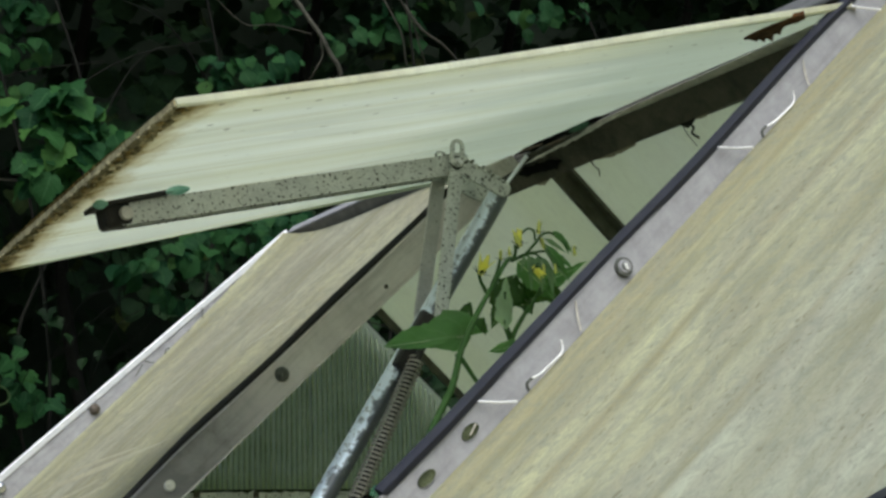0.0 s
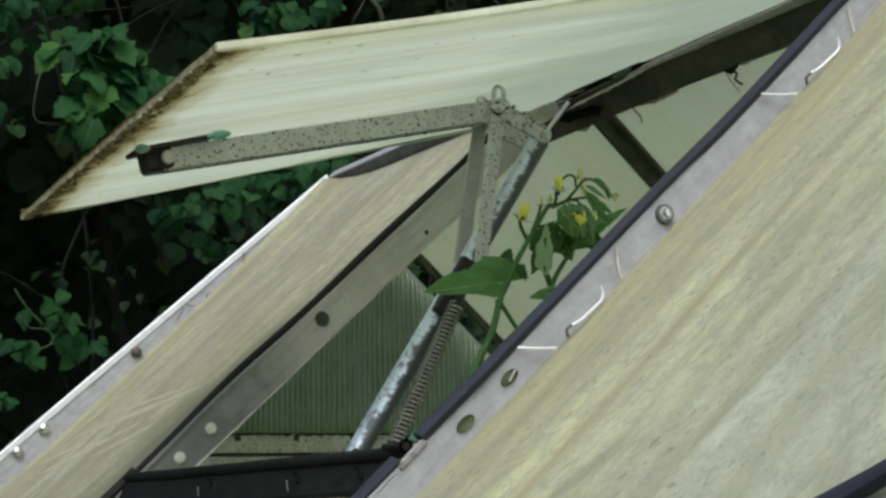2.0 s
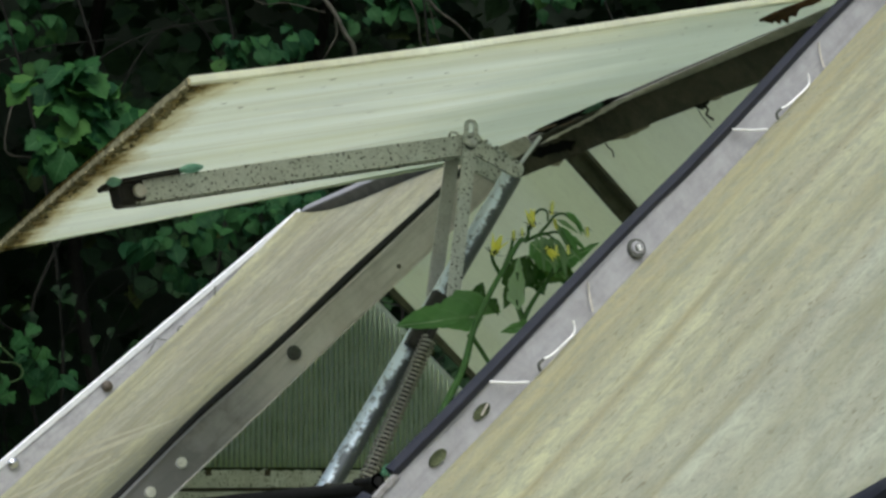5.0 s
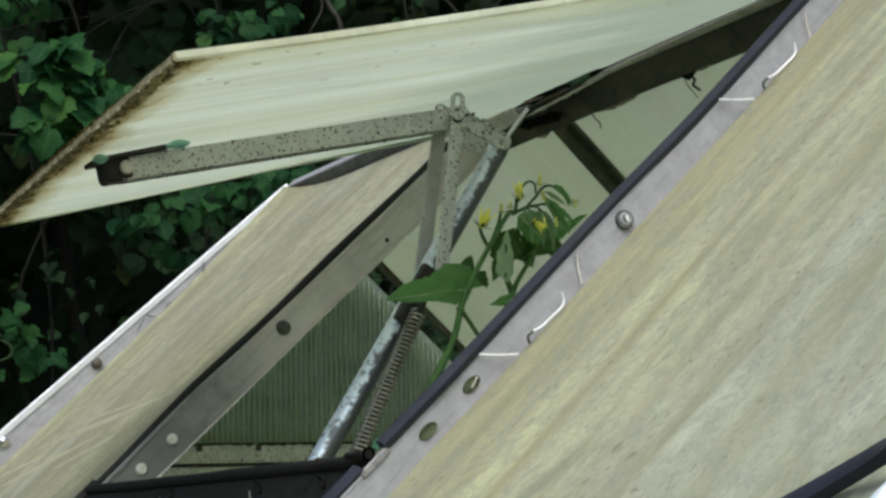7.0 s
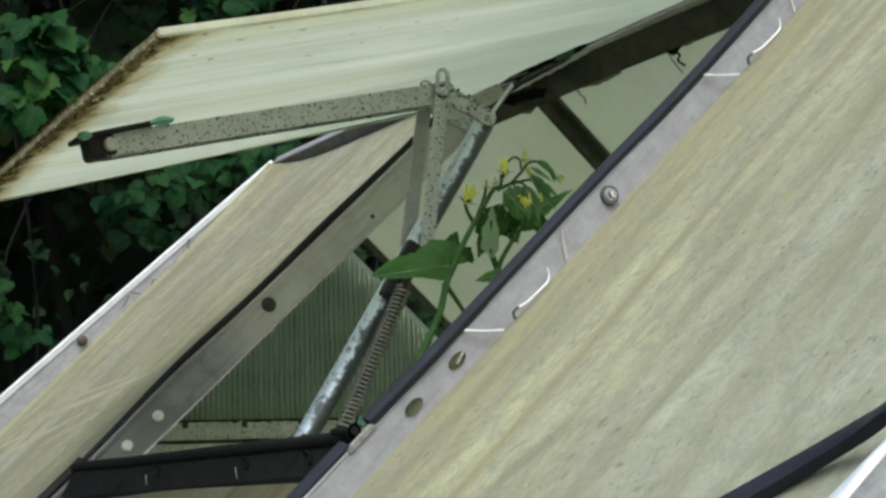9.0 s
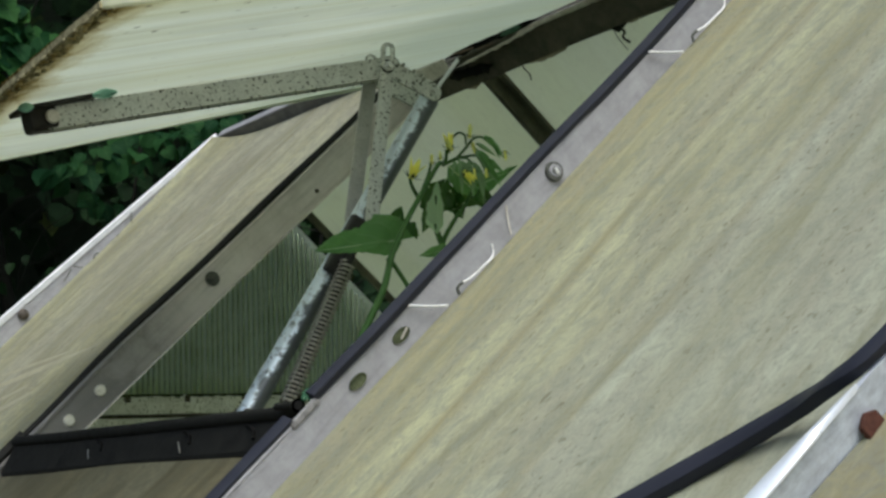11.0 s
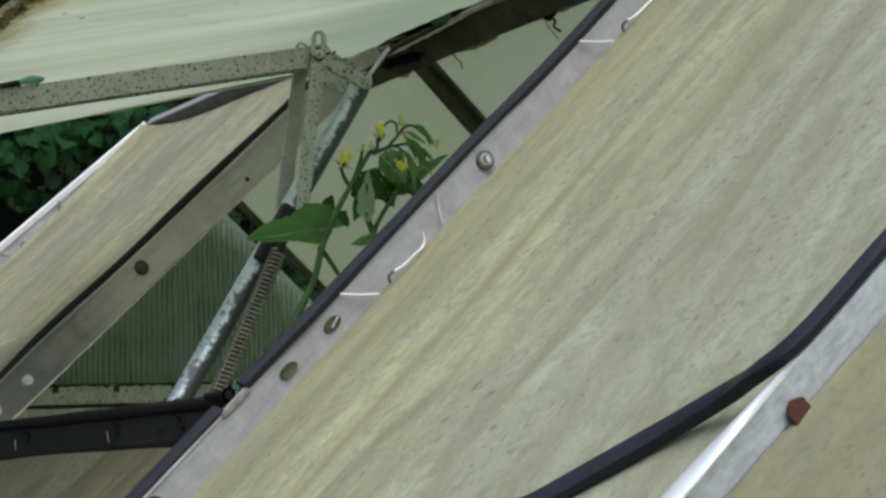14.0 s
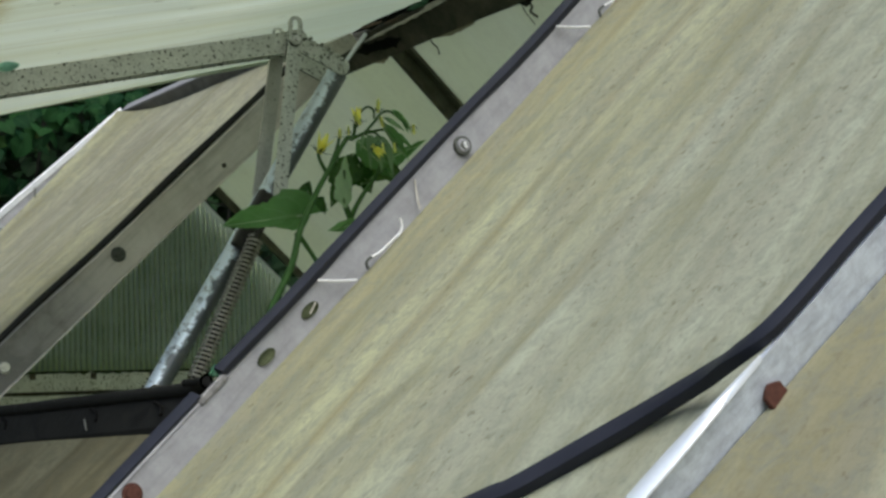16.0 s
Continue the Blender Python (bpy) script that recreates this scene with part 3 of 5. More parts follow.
def wobble(b, k):
    return 0.0016 * noise.noise(Vector((b * 7, k, 0)))


def glazing_bar(Y, low, top, web_mat, label, b1=0.93, bead=0.008, edge=0.0, bead_w=0.003, bend=None, bead_to=None, buckle=0.0, bead_mat=None):
    """A web at Y from o = low to o = top; bead: the height of its bright top; edge: how far the top leans with b."""
    bar = thing("glazing_bar", ROOF, label, "glazing bar", "glazing bars")
    rings, rings2 = [], []
    for b in steps(EAVE_B, b1, 52):
        w = wobble(b, Y) if bend is None else bend(b) - Y
        t = top + edge * (b - 0.5) + buckle * math.exp(-((b - 0.43) / 0.07) ** 2)
        tip = lean if bend else (lambda o: 0.0)
        rings.append([S(Y + y + w + tip(o), b, o) for y, o in ((-0.0012, low), (-0.0012, t - bead), (0.0012, t - bead), (0.0012, low + 0.002), (0.012, low + 0.002), (0.012, low))])
    end = b1 if bead_to is None else bead_to
    for b in steps(EAVE_B, end, 40):
        w = wobble(b, Y) if bend is None else bend(b) - Y
        t = top + edge * (b - 0.5) + buckle * math.exp(-((b - 0.43) / 0.07) ** 2)
        thin = 1.0 if bead_to is None else min(1.0, 0.06 + (end - b) / 0.052)
        rings2.append([S(Y + y * thin + w + (lean(t) if bend else 0.0), b, o - (1 - thin) * 0.001) for y, o in ((-bead_w, t - bead), (-bead_w, t - 0.0015), (-bead_w * 0.5, t), (bead_w * 0.5, t), (bead_w, t - 0.0015), (bead_w, t - bead))])
    bm = bmesh.new()
    loft(bm, rings)
    part("web", bm, web_mat, bar)
    bm = bmesh.new()
    loft(bm, rings2)
    part("bead", bm, bead_mat or (ALU_BRIGHT if bend is None else BEAD_WHITE), bar, "" if bead_mat else "bright aluminium bead", 40)
    return bar


# the bar on the near side of the vent
bar = glazing_bar(0.83, -0.03, 0.024, ALU, "grey aluminium glazing bar with black seal and wire clips", bead=0.002, bead_w=0.002, bead_mat=ALU)
seal(bar, [S(0.83 + wobble(b, 1) - 0.0032 * math.exp(-((b - 0.375) / 0.035) ** 2), b, 0.0255 + 1.2 * wobble(b, 4)) for b in steps(0.322, 0.93, 24)], r=0.004)
seal(bar, [S(0.8325 + wobble(b, 5), b, 0.0245) for b in steps(EAVE_B, 0.303, 10)], r=0.0044)
ax = Vector((1, 0, 0.1))
for name, lift, r, h, r2, mat, label in (("washer", 0.0, 0.0068, 0.0024, 0.0062, BOLT_GREY, "grimy cupped washer"), ("bolt", 0.0024, 0.0046, 0.0012, 0.004, ALU, "worn bolt rim"), ("stud", 0.0036, 0.0028, 0.0006, 0.0022, BOLT_GREY, "grimy bolt end")):
    bm = bmesh.new()
    disc(bm, S(0.8285, 0.5495, 0.0125) + ax * lift, ax, r, h, 22, r2)
    part(name, bm, mat, bar, label, 35)
bm = bmesh.new()
beam_between(bm, S(0.824, 0.5486, 0.0108), S(0.824, 0.5502, 0.0146), 0.002, 0.0014, (1, 0, 0), 0.0004)
part("shank", bm, WIRE, bar, "bright bent tongue of metal")
for b in (0.391, 0.35):
    bolt_hole(bar, 0.8285, b, 0.012)
# added pale strip that imitates light seen through the upper hole
bm = bmesh.new()
beam_between(bm, S(0.8268, 0.3885, 0.0108), S(0.8268, 0.3965, 0.0132), 0.0012, 0.0012, (0, 0, 1), 0.0003)
part("wire_clip", bm, STEEL_DULL, bar, "pale strip added for the light seen through a bolt hole")
bolt(bar, 0.8285, 0.236, 0.015, RUST, 0.0058, "rusty bolt", RUST)
wire_clip(bar, 0.406)
wire_clip(bar, 0.668, grow=1.15)
wire_clip(bar, 0.845)
# clips in shadow: a duller metal than the bright wire carries it
for b in (0.504, 0.777):
    wire(bar, ((0.826, b, 0.021), (0.8255, b - 0.006, 0.013), (0.823, b - 0.012, 0.006)), 0.0007, "bent wire clip with its shade put into the colour", STEEL_DULL)

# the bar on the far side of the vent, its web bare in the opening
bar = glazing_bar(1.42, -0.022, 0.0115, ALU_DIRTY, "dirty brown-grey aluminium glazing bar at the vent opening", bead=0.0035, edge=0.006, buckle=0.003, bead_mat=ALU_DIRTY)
seal(bar, [S(1.422 + wobble(b, 9), b, 0.0132 + 0.006 * (b - 0.5) + 0.0034 * math.exp(-((b - 0.43) / 0.07) ** 2)) for b in steps(EAVE_B, 0.3185, 16)], RUBBER_OLD)
seal(bar, [S(1.423 + wobble(b, 9), b, 0.0125 + 0.006 * (b - 0.5) + 0.0034 * math.exp(-((b - 0.43) / 0.07) ** 2) + 1.5 * wobble(b, 3)) for b in steps(0.32, 0.93, 24)], RUBBER_OLD, r=[0.0031 + 0.0019 * min(1, k / 60) for k in range(121)])
bm = bmesh.new()
loft(bm, [[S(1.42 + wobble(b, 1.42) + y, b, o) for y, o in ((-0.0042, -0.0222), (-0.0042, -0.0206), (-0.0014, -0.0206), (-0.0014, -0.0222))] for b in steps(0.322, 0.85, 40)])
part("lip", bm, HINGE, bar, "pale folded lower lip")
bolt(bar, 1.418, 0.551, -0.002, BOLT_GREY, 0.0068, "grimy grey bolt", BOLT_GREY, BOLT_GREY)
for b in (0.396, 0.356):
    bm = bmesh.new()
    disc(bm, S(1.4185, b, -0.005), (1, 0, 0.1), 0.0056, 0.0024, 18, 0.0042)
    part("rivet", bm, RIVET, bar, "limed pale rivet", 30)
screw(bar, 1.418, 0.698, -0.011, BRONZE, 0.0025)

# the bar along the gable
bar = glazing_bar(2.05, -0.05, 0.028, ALU, "white-edged aluminium glazing bar along the gable", b1=0.94, bead=0.0085, edge=-0.02)
screw(bar, 2.046, 0.562, 0.011, BRONZE, 0.0075, "rusty brown screw")
for b in (0.405, 0.361):
    screw(bar, 2.046, b, 0.0165, CHROME, 0.0075, "shiny steel screw")
# gable clips take a dark metal that holds the shadow on them
wire(bar, ((2.044, 0.655, 0.015), (2.042, 0.659, 0.009), (2.041, 0.663, 0.005)), 0.0008, "bent wire clip with its shade put into the colour", BOLT_GREY)
wire(bar, ((2.044, 0.65, 0.013), (2.042, 0.641, 0.0105), (2.041, 0.632, 0.008)), 0.0008, "bent wire clip with its shade put into the colour", BOLT_GREY)
wire(bar, ((2.044, 0.683, 0.003), (2.042, 0.688, 0.007), (2.041, 0.693, 0.005)), 0.0008, "bent wire clip with its shade put into the colour", BOLT_GREY)
wire(bar, ((2.044, 0.766, 0.016), (2.043, 0.757, 0.006), (2.042, 0.748, -0.003)), 0.0008, "bent wire clip with its shade put into the colour", BOLT_GREY)
wire(bar, ((2.044, 0.73, 0.006), (2.042, 0.727, 0.001), (2.041, 0.716, 0.001)), 0.0008, "bent wire clip with its shade put into the colour", BOLT_GREY)

# the bar nearest the camera, its seal torn loose
bar = glazing_bar(0.4, -0.03, 0.0225, WEB_PALE, "bare aluminium glazing bar whose black seal has come loose", bead=0.0024, bend=bent, bead_to=0.3095, bead_w=0.005)
seal(bar, [S(0.74, 0.08, 0.0075), S(0.64, 0.162, 0.0075), S(0.56, 0.2175, 0.0075), S(0.5156, 0.2484, 0.0072), S(0.5012, 0.2561, 0.0072), S(0.4724, 0.2798, 0.0078), S(0.4515, 0.2962, 0.009), S(0.4262, 0.3088, 0.0138),
           S(0.408, 0.3118, 0.0205), S(0.3968, 0.3179, 0.0238), S(0.3924, 0.3317, 0.0242), S(0.3895, 0.3491, 0.0242), S(0.3859, 0.3719, 0.0242), *[S(bent(b) - 0.0045, b, 0.0242) for b in (0.42, 0.47, 0.55, 0.7, 0.93)]],
     r=[0.0044] * 25 + [0.0044 - 0.0013 * k / 25 for k in range(26)] + [0.0031] * 40, label="loose black rubber seal hanging across the panel", normal=(0.3, 0, 1))
wire(bar, ((0.381, 0.409, 0.021), (0.3795, 0.405, 0.015), (0.378, 0.4, 0.006)), 0.0009)
bolt(bar, 0.4008, 0.3065, 0.0042, RUST, 0.0072, "red-rusted bolt")

# rafters of the far slope
for Y in (-0.1, 0.37, 0.855, 1.4, 2.0):
    wd, dp, cw = (0.014, 0.022, 0.009) if Y < 1.9 else (0.004, 0.013, 0.004)
    bar = thing("rafter", ROOF2, "dark aluminium rafter of the far roof slope", "rafter", "far rafters")
    bm = bmesh.new()
    loft(bm, [[Vector((Y + x, b, o)) for x, o in ((-wd, -0.004), (-wd, -0.008), (-0.003, -0.008), (-0.003, -dp), (0.003, -dp), (0.003, -0.008), (wd, -0.008), (wd, -0.004))] for b in (EAVE_B, 0.93)])
    part("profile", bm, RAFTER, bar)
    bm = bmesh.new()
    loft(bm, [[Vector((Y + x, b, o)) for x, o in ((-cw, 0.006), (-cw, 0.012), (cw, 0.012), (cw, 0.006))] for b in (EAVE_B, 0.93)])
    part("capping", bm, ALU, bar)

# ---- ridge ----
ridge = thing("ridge_beam", Matrix.Translation((RIDGE.x, 0, RIDGE.z)), "dark mouldy aluminium ridge beam", "ridge beam")
bm = bmesh.new()
loft(bm, [[Vector((x, Y, z)) for x, z in ((-0.006, -0.05), (-0.006, -0.016), (-0.017, -0.034), (-0.019, -0.032), (0, 0.0), (0.019, -0.032), (0.017, -0.034), (0.006, -0.016), (0.006, -0.05))] for Y in steps(NEAR_Y, GABLE_Y + 0.04, 20)])
part("web", bm, ALU_DARK, ridge)
cap = thing("ridge_cap", ROOF, "dark grey folded ridge capping over the panel end", "ridge capping")
bm = bmesh.new()
bar_y(bm, [(0.936, -0.012), (0.936, 0.0125), (0.938, 0.0135), (0.939, 0.0125), (0.939, -0.012)], steps(1.43, 2.047, 8))
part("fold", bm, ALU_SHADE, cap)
bm = bmesh.new()
bar_y(bm, [(0.9365, 0.0135), (0.9365, 0.0148), (0.952, 0.0158), (0.952, 0.0145)], steps(1.43, 2.047, 8))
part("lip", bm, ALU, cap, "bare aluminium lip")

cap = thing("ridge_cap", Matrix.Translation((RIDGE.x, 0, RIDGE.z)), "grey folded ridge capping along the ridge", "ridge capping")
bm = bmesh.new()
loft(bm, [[Vector((x, Y, z)) for x, z in ((-0.026, -0.006), (0, 0.0165), (0.026, -0.006), (0.026, -0.009), (0, 0.0135), (-0.026, -0.009))] for Y in steps(NEAR_Y, 1.42, 8)])
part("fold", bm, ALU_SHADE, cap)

head = thing("head_rail", ROOF, "dark mouldy head rail with hanging sealant flakes", "head rail")
bm = bmesh.new()
loft(bm, [[S(Y, b, o) for b, o in ((0.855, -0.017 - 0.018 * (Y - 1)), (0.857, 0.002), (0.8595, 0.0042), (0.93, 0.0035), (0.93, 0.0), (0.863, 0.0), (0.86, -0.0005), (0.858, -0.0175 - 0.018 * (Y - 1)))] for Y in steps(0.834, 1.416, 14)])
part("rail", bm, ALU_DARK, head)
bm = bmesh.new()
loft(bm, [[S(Y, b, o) for b, o in ((0.8562, 0.0), (0.8566, 0.0088), (0.8585, 0.009), (0.8585, 0.0))] for Y in steps(0.836, 1.316, 12)])
part("fascia", bm, ALU_DARK, head)
bm = bmesh.new()
loft(bm, [[S(Y, b, o) for b, o in ((0.8515, -0.001 + 0.1 * (1.36 - Y)), (0.8515, 0.0165), (0.853, 0.0172), (0.853, -0.001 + 0.1 * (1.36 - Y)))] for Y in steps(1.322, 1.412, 6)])
part("end_plate", bm, HINGE, head, "pale grey end plate of the rail")
FLAKE = metal("tan_sealant_flake", (0.3, 0.27, 0.19), (0.14, 0.12, 0.08), 0.8, 0.0, 8, 90)
for Y, w, h, mat in ((1.15, 0.062, 0.0055, FLAKE), (1.04, 0.018, 0.004, FLAKE), (1.06, 0.02, 0.008, BARK), (1.30, 0.022, 0.004, FLAKE)):
    bm = bmesh.new()
    edge_o = -0.0175 - 0.018 * (Y + w / 2 - 1)
    top = [S(Y + w * t, 0.8562, edge_o + 0.003) for t in steps(0, 1, 10)]
    low = [S(Y + w * t, 0.8548, edge_o - h * (0.45 + 0.9 * abs(noise.noise(Vector((90 * Y + 3 * t, 4, 0))))) * math.sin(math.pi * (0.06 + 0.88 * t))) for t in steps(0, 1, 10)]
    loft(bm, [[p, q, q + Vector((0, 0.0012, 0)), p + Vector((0, 0.0012, 0))] for p, q in zip(top, low)])
    part("hanging_bit", bm, mat, head, "hanging flake of old sealant", 60)
for pts, r in (([(1.222, -0.018), (1.223, -0.026), (1.221, -0.031), (1.225, -0.038)], 0.0006), ([(1.07, -0.019), (1.068, -0.026), (1.074, -0.03), (1.07, -0.037)], 0.0011), ([(1.078, -0.02), (1.08, -0.029), (1.079, -0.043)], 0.0004)):
    bm = bmesh.new()
    tube(bm, smooth_path([S(Y, 0.8555, o) for Y, o in pts], 4), r, 6)
    part("root_hair", bm, BARK, head, "dangling dead root", 60)

# ---- sill of the vent ----
BRACKET = metal("worn_grey_bracket", (0.3, 0.29, 0.29), (0.12, 0.115, 0.11), 0.55, 0.2, 6, 160)
sill = thing("vent_sill", ROOF, "black sill of the vent with a tubular rubber seal", "vent sill")


def sb(Y):
    """How far up the slope the sill's top lies; it runs slightly askew."""
    return 0.3235 - 0.028 * (Y - 0.84)


bm = bmesh.new()
loft(bm, [[S(Y, sb(Y) + x, o) for x, o in ((0.004, -0.02), (0.004, 0.009), (0.0, 0.0125), (-0.004, 0.0125), (-0.019 - 0.016 * (Y - 0.84), 0.004), (-0.021 - 0.016 * (Y - 0.84), 0.001), (-0.004, 0.006), (0.0, -0.02))] for Y in steps(0.834, 1.416, 12)])
part("sill_plate", bm, SILL, sill, "mould-blackened sill plate")
bm = bmesh.new()
ring = []
for Y in steps(0.838, 1.417, 24):
    rise = max(0, (0.9 - Y) / 0.062) ** 2
    c = S(Y, sb(Y) - 0.008 * rise + 0.001 * noise.noise(Vector((Y * 9, 0, 3))), 0.0145 + 0.011 * rise)
    ring.append([c + Vector((0, 0.0045 * math.cos(a), 0.0045 * math.sin(a))) for a in steps(0, math.tau, 14)[:-1]])
loft(bm, ring, cap=False)
c = S(0.838, sb(0.838) - 0.008, 0.0255)
loft(bm, [ring[0], [c + (p - c) * 0.6 for p in ring[0]], [c + S(0.03, 0, 0) + (p - c) * 0.5 for p in ring[0]]])
part("tube_seal", bm, SILL, sill, "hollow black rubber tube seal", 50)
for Y in (0.93, 1.03, 1.2):
    q = sb(Y)
    bm = bmesh.new()
    tube(bm, smooth_path([S(Y, q - 0.006, 0.0125), S(Y - 0.012, q - 0.009, 0.011), S(Y - 0.016, q - 0.014, 0.0085)], 4), 0.0014, 6)
    part("slot", bm, SLOT, sill, "dark worn slot", 60)
for Y in (0.885, 1.03, 1.21):
    q = sb(Y)
    bm = bmesh.new()
    tube(bm, smooth_path([S(Y + 0.004, q - 0.013, 0.0095), S(Y, q - 0.016, 0.008), S(Y - 0.006, q - 0.02, 0.006)], 4), 0.0006, 6)
    part("wire_clip", bm, STEEL, sill, "thin wire clip", 60)
bm = bmesh.new()
beam_between(bm, S(0.829, 0.3, 0.0222), S(0.8285, 0.3235, 0.0225), 0.0028, 0.005, (0, 0, 1), 0.0012)
part("end_bracket", bm, BRACKET, sill, "bare aluminium end bracket")
bm = bmesh.new()
for k in range(3):
    tube(bm, smooth_path([S(0.85 + 0.005 * k, 0.327, 0.019), S(0.853 + 0.005 * k, 0.332 + 0.002 * k, 0.0205), S(0.85, 0.337, 0.018 - 0.002 * k)], 3), 0.0009, 6)
part("green_shred", bm, MOSS, sill, "shred of green plastic", 60)

# ---- open vent lid ----
near, far = W(0.85, 0.385, 0.271), W(1.45, 0.399, 0.253)
ax = (far - near).normalized()
hinge_mid = W(1.15, 0.86, 0.019)
ay = hinge_mid - (near + far) / 2
ay = (ay - ax * ay.dot(ax))
LID_L, LID_W = ay.length, (far - near).length
ay.normalize()
az = ax.cross(ay)
LIDM = Matrix((ax, ay, az)).transposed().to_4x4()
LIDM.translation = near


def sag(y, x=0.0):
    """How far the lid's sheet hangs below flat: it bellies between free edge and hinge, and dips towards the hinge."""
    u, v = x / LID_W, y / LID_L
    return (0.0055 - 0.0055 * u) * bulge(v) + (0.0085 - 0.0055 * u) * v ** 4


lid = thing("roof_vent", LIDM, "open cream fibreglass roof vent with mouldy edges", "roof vent")
bm = bmesh.new()
nx, ny = 24, 20
g = {}
for k in (0, 1):
    for i in range(nx + 1):
        for j in range(ny + 1):
            x, y = i / nx, j / ny
            z = sag(y * LID_L, x * LID_W) - 0.002 * bulge(x) - 0.0015 * math.sin(y * 5 + x * 3) + 0.001 * noise.noise(Vector((x * 4, y * 3, 1)))
            g[k, i, j] = bm.verts.new((x * LID_W, y * LID_L, z - 0.0025 * k))
for k in (0, 1):
    for i in range(nx):
        for j in range(ny):
            bm.faces.new((g[k, i, j], g[k, i + 1, j], g[k, i + 1, j + 1], g[k, i, j + 1]))
rim = [(i, 0) for i in range(nx)] + [(nx, j) for j in range(ny)] + [(i, ny) for i in range(nx, 0, -1)] + [(0, j) for j in range(ny, 0, -1)]
for a, c in zip(rim, rim[1:] + rim[:1]):
    bm.faces.new((g[0, *a], g[0, *c], g[1, *c], g[1, *a]))
part("sheet", bm, LID, lid, "", 40)
# folded lips
bm = bmesh.new()
loft(bm, [[Vector((x, y, z + sag(y))) for x, z in ((-0.0045, -0.0035), (-0.0048, 0.0006), (-0.003, 0.0015), (0.0015, 0.0012), (0.0015, 0.0004), (0.0, -0.001), (0.0, -0.0035))] for y in steps(0, LID_L, 16)])
part("side_lip", bm, LID_LIP, lid, "cream folded side edge", 30)
bm = bmesh.new()
loft(bm, [[Vector((LID_W + x, y, z + sag(y, LID_W))) for x, z in ((0.003, -0.008), (0.003, 0.001), (0.0, 0.002), (-0.004, 0.002), (-0.004, 0.0005), (0.0, -0.002), (0.0, -0.008))] for y in steps(0, LID_L, 16)])
part("side_lip", bm, LID, lid, "cream folded side edge", 30)
bm = bmesh.new()
loft(bm, [[Vector((x, y + 0.0012 * noise.noise(Vector((x * 30, 0, 0))), z)) for y, z in ((-0.0012, -0.003), (-0.0016, 0.0008), (-0.0006, 0.0014), (0.0016, 0.0012), (0.0016, 0.0005), (-0.0004, -0.003))] for x in steps(-0.003, LID_W + 0.003, 50)])
part("free_lip", bm, LID_RIM, lid, "mould-stained free edge", 30)
# strip that closes the hinge, and the rotten scraps caught in it
TO_LID = LIDM.inverted() @ ROOF


def hinge_at(Y):
    """The lid's underside at the hinge."""
    x = (Y - 0.85) / 0.6 * LID_W
    return Vector((x, LID_L - 0.001, sag(LID_L, x) + 0.001))


# the far strip is added dark, standing for the shaded gap at the hinge
for name, Ya, Yb, mat, label in (("hinge_strip", 0.842, 1.215, HINGE, "grey-brown hinge strip"), ("rotten_seal", 1.21, 1.41, ALU_DARK, "dark strip for the shade in the hinge gap")):
    bm = bmesh.new()
    rings = []
    for Y in steps(Ya, Yb, 14):
        a, z = hinge_at(Y), TO_LID @ S(Y, 0.8575, 0.0082 + 0.001 * noise.noise(Vector((Y * 40, 2, 0))))
        mid = (a + z) / 2 + Vector((0, -0.001, 0.0006))
        back = Vector((0, 0.0015, -0.0006))
        rings.append([a, mid, z, z + back, mid + back, a + back])
    loft(bm, rings)
    part(name, bm, mat, lid, label, 40)
def ragged(name, Ya, Yb, oa, ob, half, b, mat, label, seed, n=22):
    """A torn strip along the hinge from (Ya, oa) to (Yb, ob), uneven above and below."""
    bm = bmesh.new()
    rings = []
    for k, t in enumerate(steps(0, 1, n)):
        Y, o = Ya + (Yb - Ya) * t, oa + (ob - oa) * t
        taper = min(1.0, 0.15 + 5 * t, 0.15 + 5 * (1 - t))
        hi = half * taper * (0.55 + 0.9 * abs(noise.noise(Vector((Y * 160, seed, 0)))))
        lo = half * taper * (0.55 + 1.2 * abs(noise.noise(Vector((Y * 190, seed, 5)))))
        bb = b + 0.0016 * noise.noise(Vector((Y * 120, seed, 9)))
        rings.append([TO_LID @ S(Y, q, h) for q, h in ((bb, o + hi), (bb - 0.0008, o), (bb, o - lo), (bb + 0.0012, o))])
    loft(bm, rings)
    return part(name, bm, mat, lid, label, 50)


ragged("rotten_seal", 1.15, 1.318, 0.0172, 0.0160, 0.0042, 0.8518, SLOT, "torn black hinge seal", 1)
ragged("hinge_flap", 1.158, 1.312, 0.0112, 0.0030, 0.0021, 0.8512, HINGE, "bent grey-brown hinge flap", 2)
ragged("moss_tuft", 1.180, 1.216, 0.0172, 0.0162, 0.0036, 0.8505, MOSS_PALE, "blue-green moss in the hinge", 3, 12)
ragged("debris", 1.262, 1.304, 0.0160, 0.0178, 0.0018, 0.8502, SCRAP, "brown leaf scrap", 4, 10)
ragged("debris", 1.232, 1.262, 0.0125, 0.0135, 0.0014, 0.8502, SCRAP, "brown leaf scrap", 5, 8)
ragged("debris", 1.296, 1.318, 0.0085, 0.0075, 0.0012, 0.8502, SCRAP, "brown leaf scrap", 6, 8)
ragged("rotten_seal", 1.258, 1.334, -0.0080, -0.0050, 0.0075, 0.8525, SLOT, "black rotten lump below the hinge", 7, 16)
bm = bmesh.new()
rings = []
